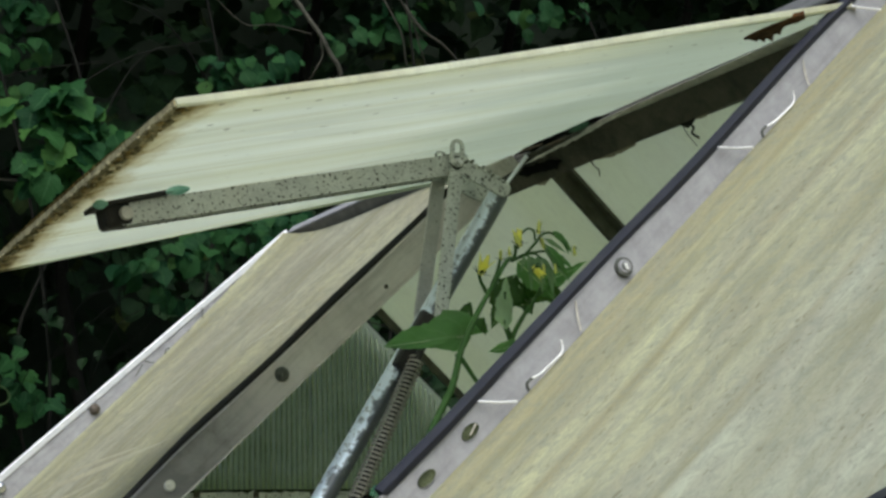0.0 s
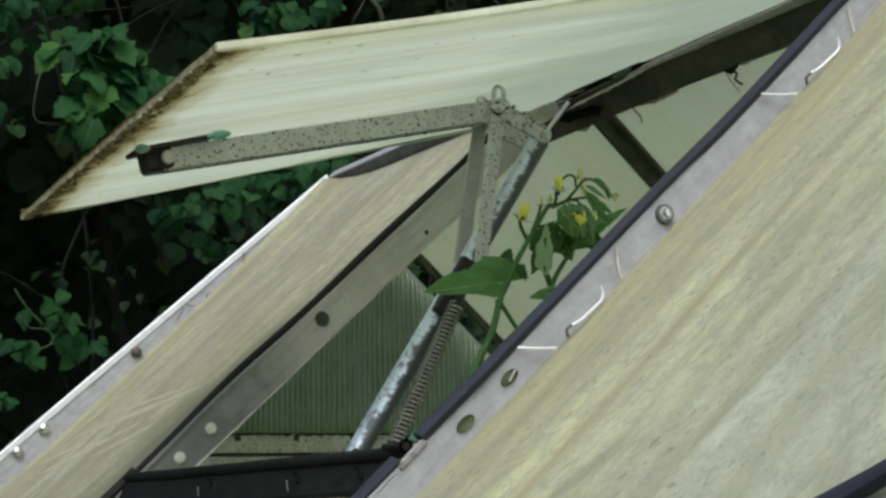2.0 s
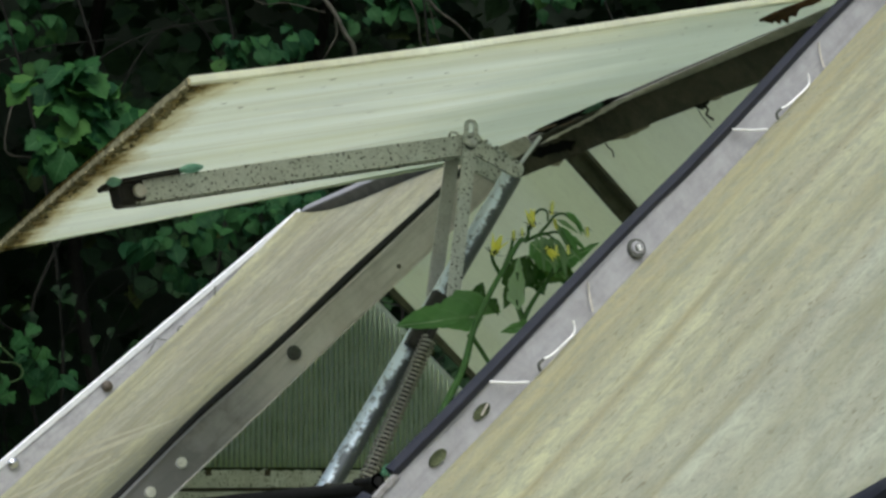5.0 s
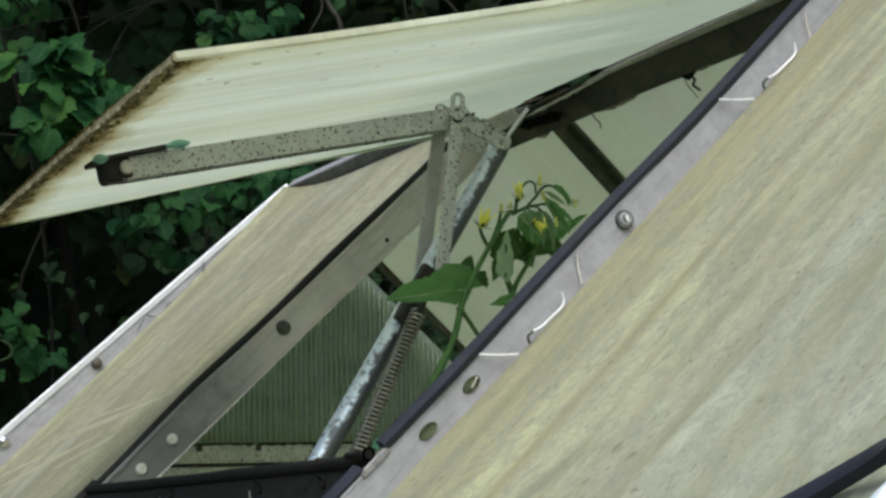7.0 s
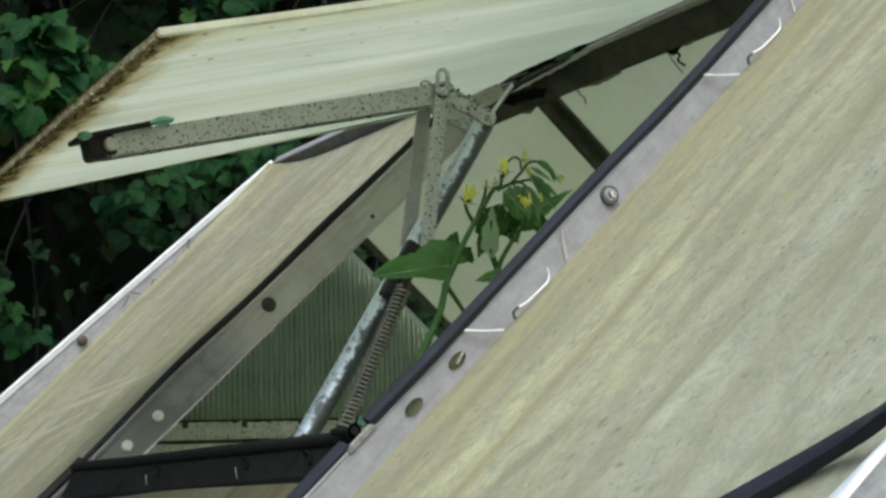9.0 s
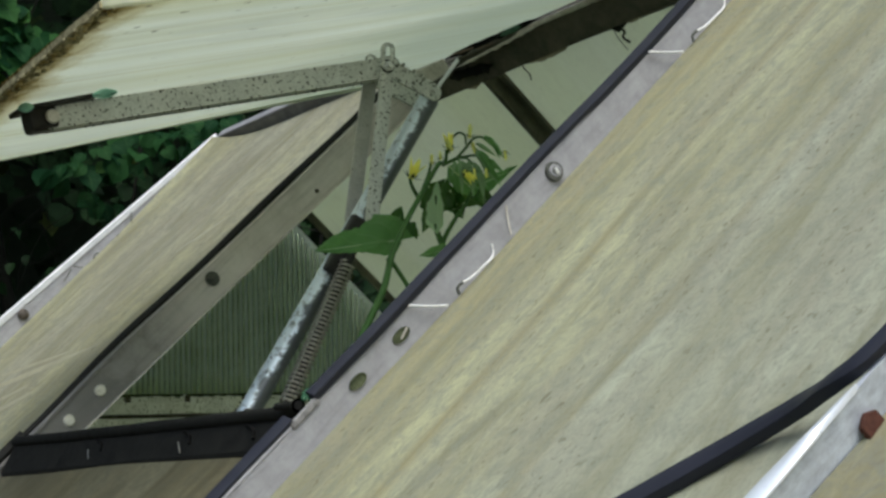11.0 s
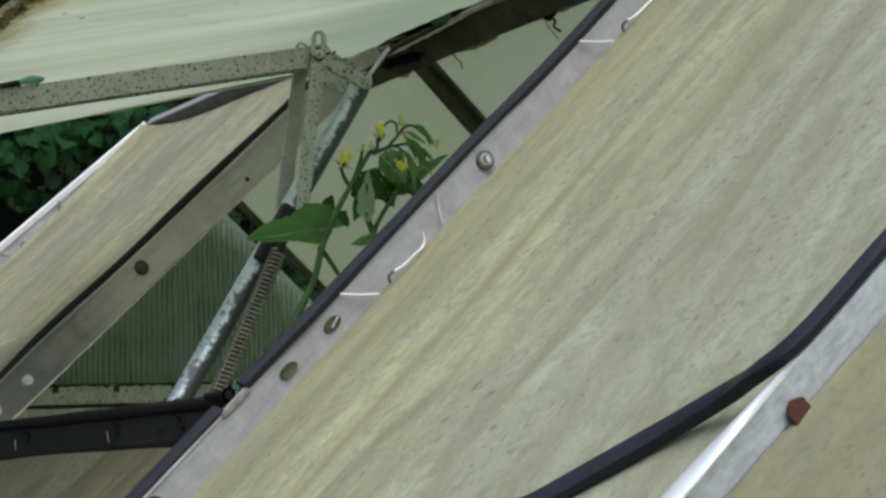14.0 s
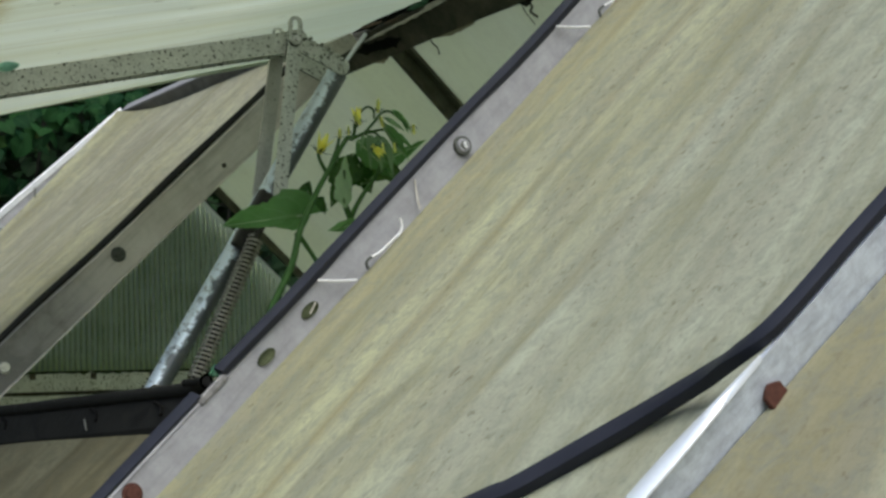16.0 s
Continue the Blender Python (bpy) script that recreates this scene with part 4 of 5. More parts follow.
for t in steps(0, 1, 22):
    x, y = 0.05 - 0.062 * t, 0.466 - 0.008 * math.sin(2.4 * t) + 0.012 * t * t
    w = min(1.0, 0.03 + 2.1 * t) * (1 - 0.55 * max(0.0, min(1.0, 6 * (t - 0.6)))) * (0.82 + 0.5 * noise.noise(Vector((14 * t, 3, 2))))
    row = []
    for k in (0.0, 0.33, 0.66, 1.0):
        p, q = x + 0.06 * w * k, min(0.522, y + 0.054 * w * k)
        row.append(Vector((p, q, sag(q, p) + 0.0018 + 0.0016 * abs(noise.noise(Vector((300 * p, 300 * q, 4)))))))
    rings.append(row + [v - Vector((0, 0, 0.0024)) for v in reversed(row)])
loft(bm, rings)
part("rusty_scale", bm, RUST_DARK, lid, "flaking black and orange rust by the hinge", 50)
# crumbs of moss and dirt along the free edge
crumb_rng = np.random.default_rng(12)
bm = bmesh.new()
for k in range(260):
    x, y = crumb_rng.uniform(0, LID_W), 0.0005 + 0.013 * crumb_rng.random() ** 2
    r = crumb_rng.uniform(0.0007, 0.0024)
    bmesh.ops.create_icosphere(bm, subdivisions=1, radius=r, matrix=Matrix.Translation((x, y - 0.002, 0.0012 + 0.2 * r)) @ Matrix.Diagonal((1.5, 1.1, 0.7, 1)))
part("moss", bm, LID_RIM, lid, "crumbs of brown moss", 60, "stuff")

# ---- automatic vent opener ----
NEARER = Matrix.Translation(EYE) @ Matrix.Scale(0.9375, 4) @ Matrix.Translation(-Vector(EYE))
op = thing("vent_opener", NEARER @ ROOF, "spotted galvanised automatic vent opener with blue-grey cylinder and spring", "vent opener")
OY = 1.2
lo, hi = S(OY, 0.414, -0.0595), S(OY, 0.736, 0.0235)
axis = (hi - lo).normalized()
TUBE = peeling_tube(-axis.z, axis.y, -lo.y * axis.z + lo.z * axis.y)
bm = bmesh.new()
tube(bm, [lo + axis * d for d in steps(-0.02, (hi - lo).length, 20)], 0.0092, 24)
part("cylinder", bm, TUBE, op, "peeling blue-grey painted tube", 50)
bm = bmesh.new()
off = S(-0.012, 0.012, -0.012) - S(0, 0, 0)
a0, n_turn = S(1.18, 0.436, -0.0725), 34
sp = S(1.18, 0.561, -0.025) - a0
sx = sp.normalized().orthogonal().normalized()
sy = sp.normalized().cross(sx)
pts = [a0 + sp * (k / (n_turn * 12)) + 0.0064 * (math.cos(k * math.tau / 12) * sx + math.sin(k * math.tau / 12) * sy) for k in range(n_turn * 12 + 1)]
tube(bm, pts, 0.0011, 5)
part("spring", bm, STEEL_DULL, op, "dull steel coil spring", 60)
bm = bmesh.new()
tube(bm, [a0 - sp * 0.1, a0 + sp * 1.12], 0.0035, 10)
part("spring_rod", bm, PLASTIC, op, "dark rod inside the spring", 60)
bm = bmesh.new()
beam_between(bm, S(1.188, 0.546, -0.022), S(1.188, 0.6, -0.006), 0.01, 0.014, (0, 0, 1), 0.002)
part("saddle", bm, PLASTIC, op, "dark slotted saddle")


def plate(name, a, b, width, thick, end=0.0, label="", mat=PLATE, slot=False):
    """A flat bar from a to b in the plane of the mechanism, with rounded ends."""
    a, b = Vector(a), Vector(b)
    d = (b - a).normalized()
    side = Vector((1, 0, 0)).cross(d).normalized()
    bm = bmesh.new()
    out = []
    for c, s0 in ((a, 1), (b, -1)):
        for t in steps(math.pi / 2 * s0, math.pi / 2 * s0 + math.pi, 8):
            out.append(c + width / 2 * (math.cos(t) * d + math.sin(t) * side))
    loft(bm, [[p + Vector((x, 0, 0)) for p in out] for x in (-thick / 2, thick / 2)])
    bmesh.ops.bevel(bm, geom=[e for e in bm.edges], offset=0.0004, segments=1, affect="EDGES")
    return part(name, bm, mat, op, label, 30)


def pin(c, r=0.004, h=0.006, mat=STEEL, name="pivot_bolt"):
    bm = bmesh.new()
    disc(bm, Vector(c), (1, 0, 0), r, h, 6)
    disc(bm, Vector(c) + Vector((h, 0, 0)), (1, 0, 0), r * 0.55, 0.003, 12)
    part(name, bm, mat, op, "", 35)


plate("lever", S(1.185, 0.716, 0.0755), S(1.185, 0.606, -0.015), 0.0128, 0.0025, label="spotted galvanised lever")
plate("lever", S(1.215, 0.71, 0.072), S(1.215, 0.607, -0.009), 0.0135, 0.0025, label="plain dull grey lever", mat=PLATE_DULL)
# channel-shaped arm up to the lid
arm_a, arm_b = S(1.2, 0.72, 0.07), S(1.2, 0.438, 0.2285)
for Y in (1.19, 1.21):
    plate("arm_cheek", S(Y, 0.72, 0.07), S(Y, 0.446, 0.2245), 0.0185, 0.002, label="spotted galvanised arm")
d = (arm_b - arm_a).normalized()
upv = Vector((1, 0, 0)).cross(d).normalized()
upv = upv if upv.z > 0 else -upv
bm = bmesh.new()
beam_between(bm, arm_a + upv * 0.0085, arm_b + upv * 0.0085 - d * 0.01, 0.021, 0.0018, upv, 0.0004)
part("arm_web", bm, PLATE, op)
plate("link", S(1.189, 0.7172, 0.069), S(1.189, 0.7374, 0.0278), 0.0158, 0.0025, label="short galvanised link")
plate("link", S(1.226, 0.717, 0.071), S(1.226, 0.741, 0.023), 0.0145, 0.0025, label="short galvanised link")
bm = bmesh.new()
disc(bm, S(1.1836, 0.7124, 0.0741), (1, 0, 0), 0.0062, 0.0012, 18)
part("washer", bm, BOLT_GREY, op, "dark washer", 35)
pin(S(1.1824, 0.7124, 0.0741), 0.0046, 0.0028, ZINC)
pin(S(1.1875, 0.7365, 0.0285), 0.0042, 0.002, PLATE, "link_pin")
# slotted head of the lever: a flat eye round an open slot
dl = (S(1.184, 0.7245, 0.0876) - S(1.184, 0.606, -0.015)).normalized()
sl = Vector((1, 0, 0)).cross(dl).normalized()


def eye_loop(centre, r, reach):
    return [centre + dl * (reach if math.sin(a) > 0 else -reach) + r * (math.cos(a) * sl + math.sin(a) * dl) for a in (math.tau * (k + 0.5) / 28 for k in range(28))]


hd = S(1.183, 0.7185, 0.0805)
outer, inner = eye_loop(hd, 0.0066, 0.0062), eye_loop(hd + dl * 0.0014, 0.0031, 0.0052)
bm = bmesh.new()
rings = [[p + Vector((x, 0, 0)) for p in loop] for loop, x in ((outer, -0.0012), (outer, 0.0012), (inner, 0.0012), (inner, -0.0012), (outer, -0.0012))]
loft(bm, rings, cap=False)
bmesh.ops.remove_doubles(bm, verts=bm.verts, dist=1e-6)
part("slotted_head", bm, PLATE, op, "slotted head of the lever", 40)
# bent tab beside it, and lime crust on the link
bm = bmesh.new()
tube(bm, smooth_path([S(1.189, 0.7020, 0.0895), S(1.189, 0.7060, 0.0915), S(1.189, 0.7100, 0.0895), S(1.189, 0.7118, 0.0850)], 4), 0.0013, 6)
part("bent_tab", bm, PLATE, op, "bent metal tab")
rnd = random.Random(4)
for k in range(11):
    t = k / 10
    c = S(1.1872, 0.7245 + 0.0165 * t, 0.0715 - 0.036 * t)
    bm = bmesh.new()
    bmesh.ops.create_icosphere(bm, subdivisions=2, radius=rnd.uniform(0.0011, 0.0021), matrix=Matrix.Translation(c + Vector((0, rnd.uniform(-0.0012, 0.0012), rnd.uniform(-0.001, 0.001)))) @ Matrix.Diagonal((0.6, 1.3, 0.9, 1)))
    part("lime_crust", bm, CRUST if k % 3 else PLATE, op, "crumb of grey lime crust", 60)
bm = bmesh.new()
beam_between(bm, S(1.192, 0.742, 0.027), S(1.192, 0.781, 0.033), 0.003, 0.0032, (0, 0, 1))
part("strut", bm, ALU_BRIGHT, op, "thin bright strut to the ridge")
# bracket under the lid
bm = bmesh.new()
beam_between(bm, S(1.2, 0.432, 0.2335), S(1.2, 0.452, 0.2225), 0.026, 0.02, upv, 0.004)
part("lid_bracket", bm, PLASTIC, op, "black plastic lid bracket")
bm = bmesh.new()
beam_between(bm, S(1.2, 0.43, 0.244), S(1.2, 0.486, 0.2155), 0.034, 0.004, upv, 0.001)
part("bracket_plate", bm, PLASTIC, op, "black bracket plate")
bm = bmesh.new()
disc(bm, S(1.184, 0.446, 0.2245), (1, 0, 0), 0.0058, 0.0025, 16, 0.0048)
part("rivet", bm, HINGE, op, "brown-grey rivet", 35)
for c, ln in ((S(1.183, 0.491, 0.2125), 0.02), (S(1.183, 0.4335, 0.2425), 0.012)):
    bm = bmesh.new()
    loft(bm, [[c + d * ln * (t - 0.5) + Vector((0, 0.0, 0.0)) + upv * s0 * 0.004 * math.sin(math.pi * (0.1 + 0.8 * t)) + Vector((s1 * 0.002, 0, 0)) for s0, s1 in ((1, 0), (0, 1), (-1, 0), (0, -1))] for t in steps(0, 1, 5)])
    part("green_shred", bm, GREEN_BIT, op, "shred of green plastic", 60)
bm = bmesh.new()
block(bm, Matrix.Translation(lo - axis * 0.015), (0.03, 0.03, 0.02), 0.002)
part("foot", bm, ALU_DARK, op, "dark mounting foot")

# ---- gable and walls ----
def zof(x):
    """Height of the roof's underside over x."""
    return RIDGE.z - abs(x - RIDGE.x) * SN / CS - 0.012


XE0, XE1 = (ROOF @ Vector((0, EAVE_B, 0))).x, 2 * RIDGE.x - (ROOF @ Vector((0, EAVE_B, 0))).x
ZE = zof(XE0)
CROSS = speckled("stained_pale_bar", (0.93, 0.93, 0.93), (0.7, 0.7, 0.69), (0.14, 0.14, 0.1), 0.6)
gable = thing("wall_gable", Matrix(), "green-stained ribbed twin-wall gable with aluminium frame", "gable wall", kind="structure")
BARZ = EYE[2] + 0.066
bm = bmesh.new()
pitch = 0.0079
n = int((XE1 - XE0) / pitch)
for face_y in (2.056,):
    prev = None
    for i in range(n + 1):
        x = XE0 + i * pitch
        top = zof(x)
        if top < BARZ + 0.004:
            prev = None
            continue
        row = [bm.verts.new((x, face_y, z)) for z in (BARZ - 0.01, top)]
        if prev:
            bm.faces.new((prev[0], row[0], row[1], prev[1]))
        prev = row
part("ribbed_sheet", bm, RIBBED, gable, "grey-green ribbed twin-wall sheet")
for i in range(n + 1):
    x = XE0 + i * pitch
    top = zof(x)
    if top > BARZ + 0.02:
        bm = bmesh.new()
        block(bm, Matrix.Translation((x, 2.0525, (BARZ + top) / 2 - 0.006)), (0.0022, 0.0042, top - BARZ - 0.012))
        part("rib", bm, RIB_DARK, gable)
bm = bmesh.new()
inner = 2 * (RIDGE.z - BARZ - 0.03) * CS / SN
block(bm, Matrix.Translation((RIDGE.x, 2.045, BARZ - 0.01)), (inner, 0.016, 0.026), 0.001)
part("cross_bar", bm, CROSS, gable, "dirty grey cross bar")
bm = bmesh.new()
rings = []
for t in steps(0, 1, 90):
    x = RIDGE.x + inner * (t - 0.5)
    hang = 0.002 + 0.004 * abs(noise.noise(Vector((60 * x, 3, 1)))) + 0.004 * noise.noise(Vector((200 * x, 8, 1)))
    rings.append([Vector((x, y, z)) for y, z in ((2.0358, BARZ + 0.004), (2.0348, BARZ + 0.003), (2.0348, BARZ + 0.003 - hang), (2.0358, BARZ + 0.003 - hang))])
loft(bm, rings)
part("algae_crust", bm, MOSS_DARK, gable, "ragged crust of dark algae on the bar")
bm = bmesh.new()
block(bm, Matrix.Translation((RIDGE.x, 2.06, BARZ - 0.115)), (inner, 0.008, 0.17))
part("lower_sheet", bm, PANEL_BACK, gable, "pale lower sheet")
bm = bmesh.new()
block(bm, Matrix.Translation(((XE0 + XE1) / 2, 2.08, (ZE - 0.05) / 2)), (XE1 - XE0, 0.02, ZE - 0.05))
part("base_sheet", bm, PANEL_BACK, gable)
for k in range(8):
    bm = bmesh.new()
    block(bm, Matrix.Translation((RIDGE.x - inner / 2 + 0.04 + 0.085 * k, 2.036, BARZ - 0.003)) @ Matrix.Rotation(0.2 * math.sin(3 * k), 4, "Y"), (0.008, 0.003, 0.0085), 0.001)
    part("clip", bm, BRONZE, gable, "dark rusty fixing")
bm = bmesh.new()
block(bm, Matrix.Translation((RIDGE.x, 2.05, BARZ - 0.0255)), (inner, 0.02, 0.004))
part("gap_strip", bm, ALU_DARK, gable, "dark gap under the cross bar")
bm = bmesh.new()
block(bm, Matrix.Translation((RIDGE.x, 2.045, BARZ - 0.046)), (inner, 0.012, 0.036), 0.001)
part("lower_flange", bm, CROSS, gable, "pale grey lower flange")
for name, x in (("wall_front", XE0), ("wall_back", XE1)):
    bm = bmesh.new()
    block(bm, Matrix.Translation((x, (NEAR_Y + 2.06) / 2, (ZE - 0.02) / 2)), (0.012, 2.06 - NEAR_Y - 0.03, ZE - 0.02))
    solid(name, bm, PANEL_BACK, label="fibreglass side wall of the greenhouse", category="wall", kind="structure")
bm = bmesh.new()
rings = []
for y in (NEAR_Y, NEAR_Y + 0.012):
    rings.append([Vector((x, y, z)) for x, z in ((XE0, 0), (XE1, 0), (XE1, ZE - 0.01), (RIDGE.x, RIDGE.z - 0.02), (XE0, ZE - 0.01))])
loft(bm, rings)
solid("wall_near_gable", bm, PANEL_BACK, label="fibreglass end wall of the greenhouse", category="wall", kind="structure")

# ---- tomato plant ----
tomato = thing("tomato_plant", NEARER @ ROOF, "tomato plant in flower growing out of the vent", "tomato plant")
TY = 1.1


def T(b, o, Y=TY):
    return S(Y, b, o)


def stalk(pts, r0, r1, name="stem", label=""):
    p = smooth_path(pts, 6)
    bm = bmesh.new()
    tube(bm, p, [r0 + (r1 - r0) * i / (len(p) - 1) for i in range(len(p))], 10)
    part(name, bm, STEM, tomato, label, 60)


def blade(bm, base, tip, side, wa, wb=None, curl=0.15, lobes=0, depth=0.2, n=20, fold=0.3, heart=0.0, ripple=0.16, fat=0.52, under=None):
    """One leaf blade with a folded midrib, a drooping tip and a lobed, rippled edge, wa wide towards side and wb wide away from it (or towards under); gives back the line of its midrib."""
    base, tip, side = Vector(base), Vector(tip), Vector(side)
    wb = wa if wb is None else wb
    d = tip - base
    ln = d.length
    d.normalize()
    side = (side - d * d.dot(side)).normalized()
    up = side.cross(d)
    up = up if up.dot(EYEW) > 0 else -up
    away = -side if under is None else (Vector(under) - d * d.dot(Vector(under))).normalized()
    uv = bm.loops.layers.uv.verify()
    rows, rib = [], []
    xs = (-1, -0.66, -0.33, 0, 0.33, 0.66, 1)
    for i in range(n + 1):
        t = i / n
        w = math.sin(math.pi * (t * 0.985 + 0.015) ** fat) ** 0.8
        if lobes:
            w *= 1 - depth * (0.5 + 0.5 * math.cos(math.tau * lobes * t + 1.0)) + 0.05 * math.sin(i * 2.4)
        w *= (0.08 + 0.92 * math.sin(math.pi / 2 * min(1.0, t / 0.3))) ** 0.75
        if i == n:
            w = 0.02
        c = base + d * ln * t - up * curl * ln * t * t
        rib.append(c + up * 0.0003)
        row = []
        for x in xs:
            q = w * (wa if x > 0 else wb)
            p = c - d * (heart if x > 0 or under is None else 0.0) * ln * abs(x) ** 1.4 * (1 - t) ** 2 + (side * x if x > 0 else away * -x) * q
            p += up * q * (abs(x) * fold - ripple * math.sin(8 * t + 3 * x + ln * 900) - 0.25 * abs(x) ** 3)
            row.append((bm.verts.new(p), (0.5 + 0.5 * x, t)))
        rows.append(row)
    for r0, r1 in zip(rows, rows[1:]):
        for k in range(len(xs) - 1):
            quad = (r0[k], r0[k + 1], r1[k + 1], r1[k])
            f = bm.faces.new([v for v, _ in quad])
            for loop, (_, c) in zip(f.loops, quad):
                loop[uv].uv = c
    return rib


def leaf(base, tip, side, wa, wb=None, label="", rib=0.0, mat=TOMATO_LEAF, **k):
    bm = bmesh.new()
    line = blade(bm, base, tip, side, wa, wb, **k)
    ob = part("leaf", bm, mat, tomato, label, 60)
    if rib:
        bm = bmesh.new()
        tube(bm, line, [rib * (1 - 0.8 * i / (len(line) - 1)) for i in range(len(line))], 6)
        part("midrib", bm, LEAF_PALE, ob, "pale midrib", 60)


EYEW = Vector((1.1, -0.55, 0.3))
UPI, RIGHT, SIGHT = Vector((0.15, 0.77, 0.64)), Vector((0.2, 0.72, -0.68)), Vector((-0.866, 0.44, -0.23))
stalk([T(0.42, -0.1, 1.06), T(0.448, -0.06, 1.06), T(0.472, -0.0432, 1.06), T(0.4901, -0.0364, 1.06), T(0.514, -0.0279, 1.06), T(0.5386, -0.0133, 1.06), T(0.5658, -0.0033, 1.06), T(0.5984, 0.0014, 1.07), T(0.6313, 0.0056, 1.08), T(0.647, -0.0028)], 0.0036, 0.0017, "stem", "stout green hairy main stem")
stalk([T(0.647, -0.0028), T(0.6605, -0.0069), T(0.6679, -0.011), T(0.6773, -0.0172), T(0.6811, -0.0276)], 0.0016, 0.0008, "truss")
stalk([T(0.6605, -0.0069), T(0.6742, -0.0062), T(0.6852, -0.0052), T(0.6928, -0.0093), T(0.6957, -0.0184)], 0.0013, 0.0009, "truss")
stalk([T(0.647, -0.0028), T(0.6531, -0.0004), T(0.6581, 0.0047)], 0.0016, 0.0012, "truss")
stalk([T(0.6581, 0.001), T(0.6635, 0.0064), T(0.6713, 0.0081), T(0.678, 0.0071), T(0.6807, 0.002), T(0.6762, -0.0042)], 0.001, 0.0009, "truss")
stalk([T(0.6605, -0.0069), T(0.668, -0.0125), T(0.67, -0.02), T(0.668, -0.028)], 0.001, 0.0007, "truss")
stalk([T(0.6605, -0.0069), T(0.662, -0.014), T(0.659, -0.021)], 0.001, 0.0007, "truss")
stalk([T(0.6089, -0.0082), T(0.6111, 0.0032), T(0.6143, 0.0095)], 0.0018, 0.0012, "flower_stalk")
stalk([T(0.6174, -0.0049), T(0.6297, 0.0002), T(0.6383, 0.0053)], 0.0015, 0.0012, "flower_stalk")
stalk([T(0.5611, -0.0303, 1.115), T(0.5605, -0.042, 1.115), T(0.5585, -0.0597, 1.115)], 0.0022, 0.0018, "leaf_stalk")
stalk([T(0.5519, -0.0313), T(0.557, -0.031, 1.11), T(0.5611, -0.0303, 1.118)], 0.002, 0.0016, "leaf_stalk")
stalk([T(0.606, -0.075, 1.12), T(0.6103, -0.0564, 1.12), T(0.6189, -0.0358, 1.12), T(0.634, -0.022, 1.12)], 0.0034, 0.0016, "side_shoot", "pale green side shoot")
stalk([T(0.606, -0.075, 1.125), T(0.6103, -0.0564, 1.12), T(0.6331, -0.0488, 1.12), T(0.6507, -0.0465, 1.12), T(0.665, -0.042, 1.12)], 0.0026, 0.0013, "side_shoot")
# the broad leaf and its lobes
leaf(T(0.5831, -0.0275, 1.12), T(0.5081, 0.0214, 1.095), UPI + 0.45 * SIGHT, 0.0255, 0.016, "broad green tomato leaf with a pale midrib", rib=0.0011, curl=0.05, fold=0.2, heart=0.25, lobes=1.6, depth=0.28, ripple=0.26, fat=0.5, under=-0.5 * UPI - 0.9 * SIGHT)
leaf(T(0.5800, -0.0245, 1.126), T(0.6091, -0.0097, 1.125), RIGHT, 0.008, 0.015, curl=0.25, lobes=1.5, depth=0.2, fat=0.5, rib=0.0006, mat=LEAF_DARK)
leaf(T(0.5790, -0.0255, 1.128), T(0.5640, -0.0020, 1.13), RIGHT, 0.012, 0.012, curl=0.2, lobes=1.5, depth=0.2, fat=0.5, mat=LEAF_DARK)
leaf(T(0.5920, -0.0180, 1.108), T(0.5890, -0.0330, 1.105), RIGHT, 0.006, 0.005, curl=0.3, lobes=2, mat=LEAF_DARK)
# leaves of the side shoots
leaf(T(0.6125, -0.0450, 1.118), T(0.6444, -0.0140, 1.118), RIGHT, 0.0065, 0.0125, "pale upright young leaf", rib=0.0011, curl=0.05, lobes=2.5, depth=0.25, mat=LEAF_PALE)
leaf(T(0.6132, -0.0623, 1.12), T(0.5837, -0.0473, 1.11), UPI, 0.007, 0.005, curl=0.1, rib=0.0005, lobes=2, depth=0.15)
for base, tip, wa, wb, mat in (((0.6700, -0.0265, 1.15), (0.6190, -0.0410, 1.145), 0.016, 0.013, LEAF_DARK), ((0.6560, -0.0180, 1.155), (0.6390, -0.0560, 1.155), 0.013, 0.014, LEAF_DARK),
                               ((0.6738, -0.0170, 1.14), (0.6790, -0.0640, 1.135), 0.013, 0.013, TOMATO_LEAF), ((0.6630, -0.0340, 1.145), (0.6600, -0.0640, 1.15), 0.010, 0.013, LEAF_DARK),
                               ((0.6720, -0.0420, 1.16), (0.7260, -0.0610, 1.16), 0.010, 0.014, TOMATO_LEAF), ((0.6900, -0.0500, 1.17), (0.7500, -0.0790, 1.17), 0.012, 0.016, TOMATO_LEAF),
                               ((0.6507, -0.0465, 1.14), (0.6880, -0.0580, 1.14), 0.009, 0.011, LEAF_DARK), ((0.6850, -0.0380, 1.17), (0.7080, -0.0860, 1.17), 0.015, 0.015, LEAF_DARK)):
    leaf(T(*base), T(*tip), RIGHT + 0.6 * UPI, wa, wb, rib=0.0007, curl=0.14, lobes=3, depth=0.22, mat=mat)
# drooping young leaflets of the truss
for base, tip, w in (((0.6928, -0.0085), (0.6935, -0.0325), 0.0036), ((0.6957, -0.0160), (0.6890, -0.0300), 0.0026), ((0.6790, -0.0130), (0.6758, -0.0460), 0.0042), ((0.6800, -0.0240), (0.6840, -0.0430), 0.0032)):
    leaf(T(*base, 1.095), T(*tip, 1.088), RIGHT, w, curl=0.22, n=10, fold=0.5, lobes=2, depth=0.15, label="narrow drooping young leaf")
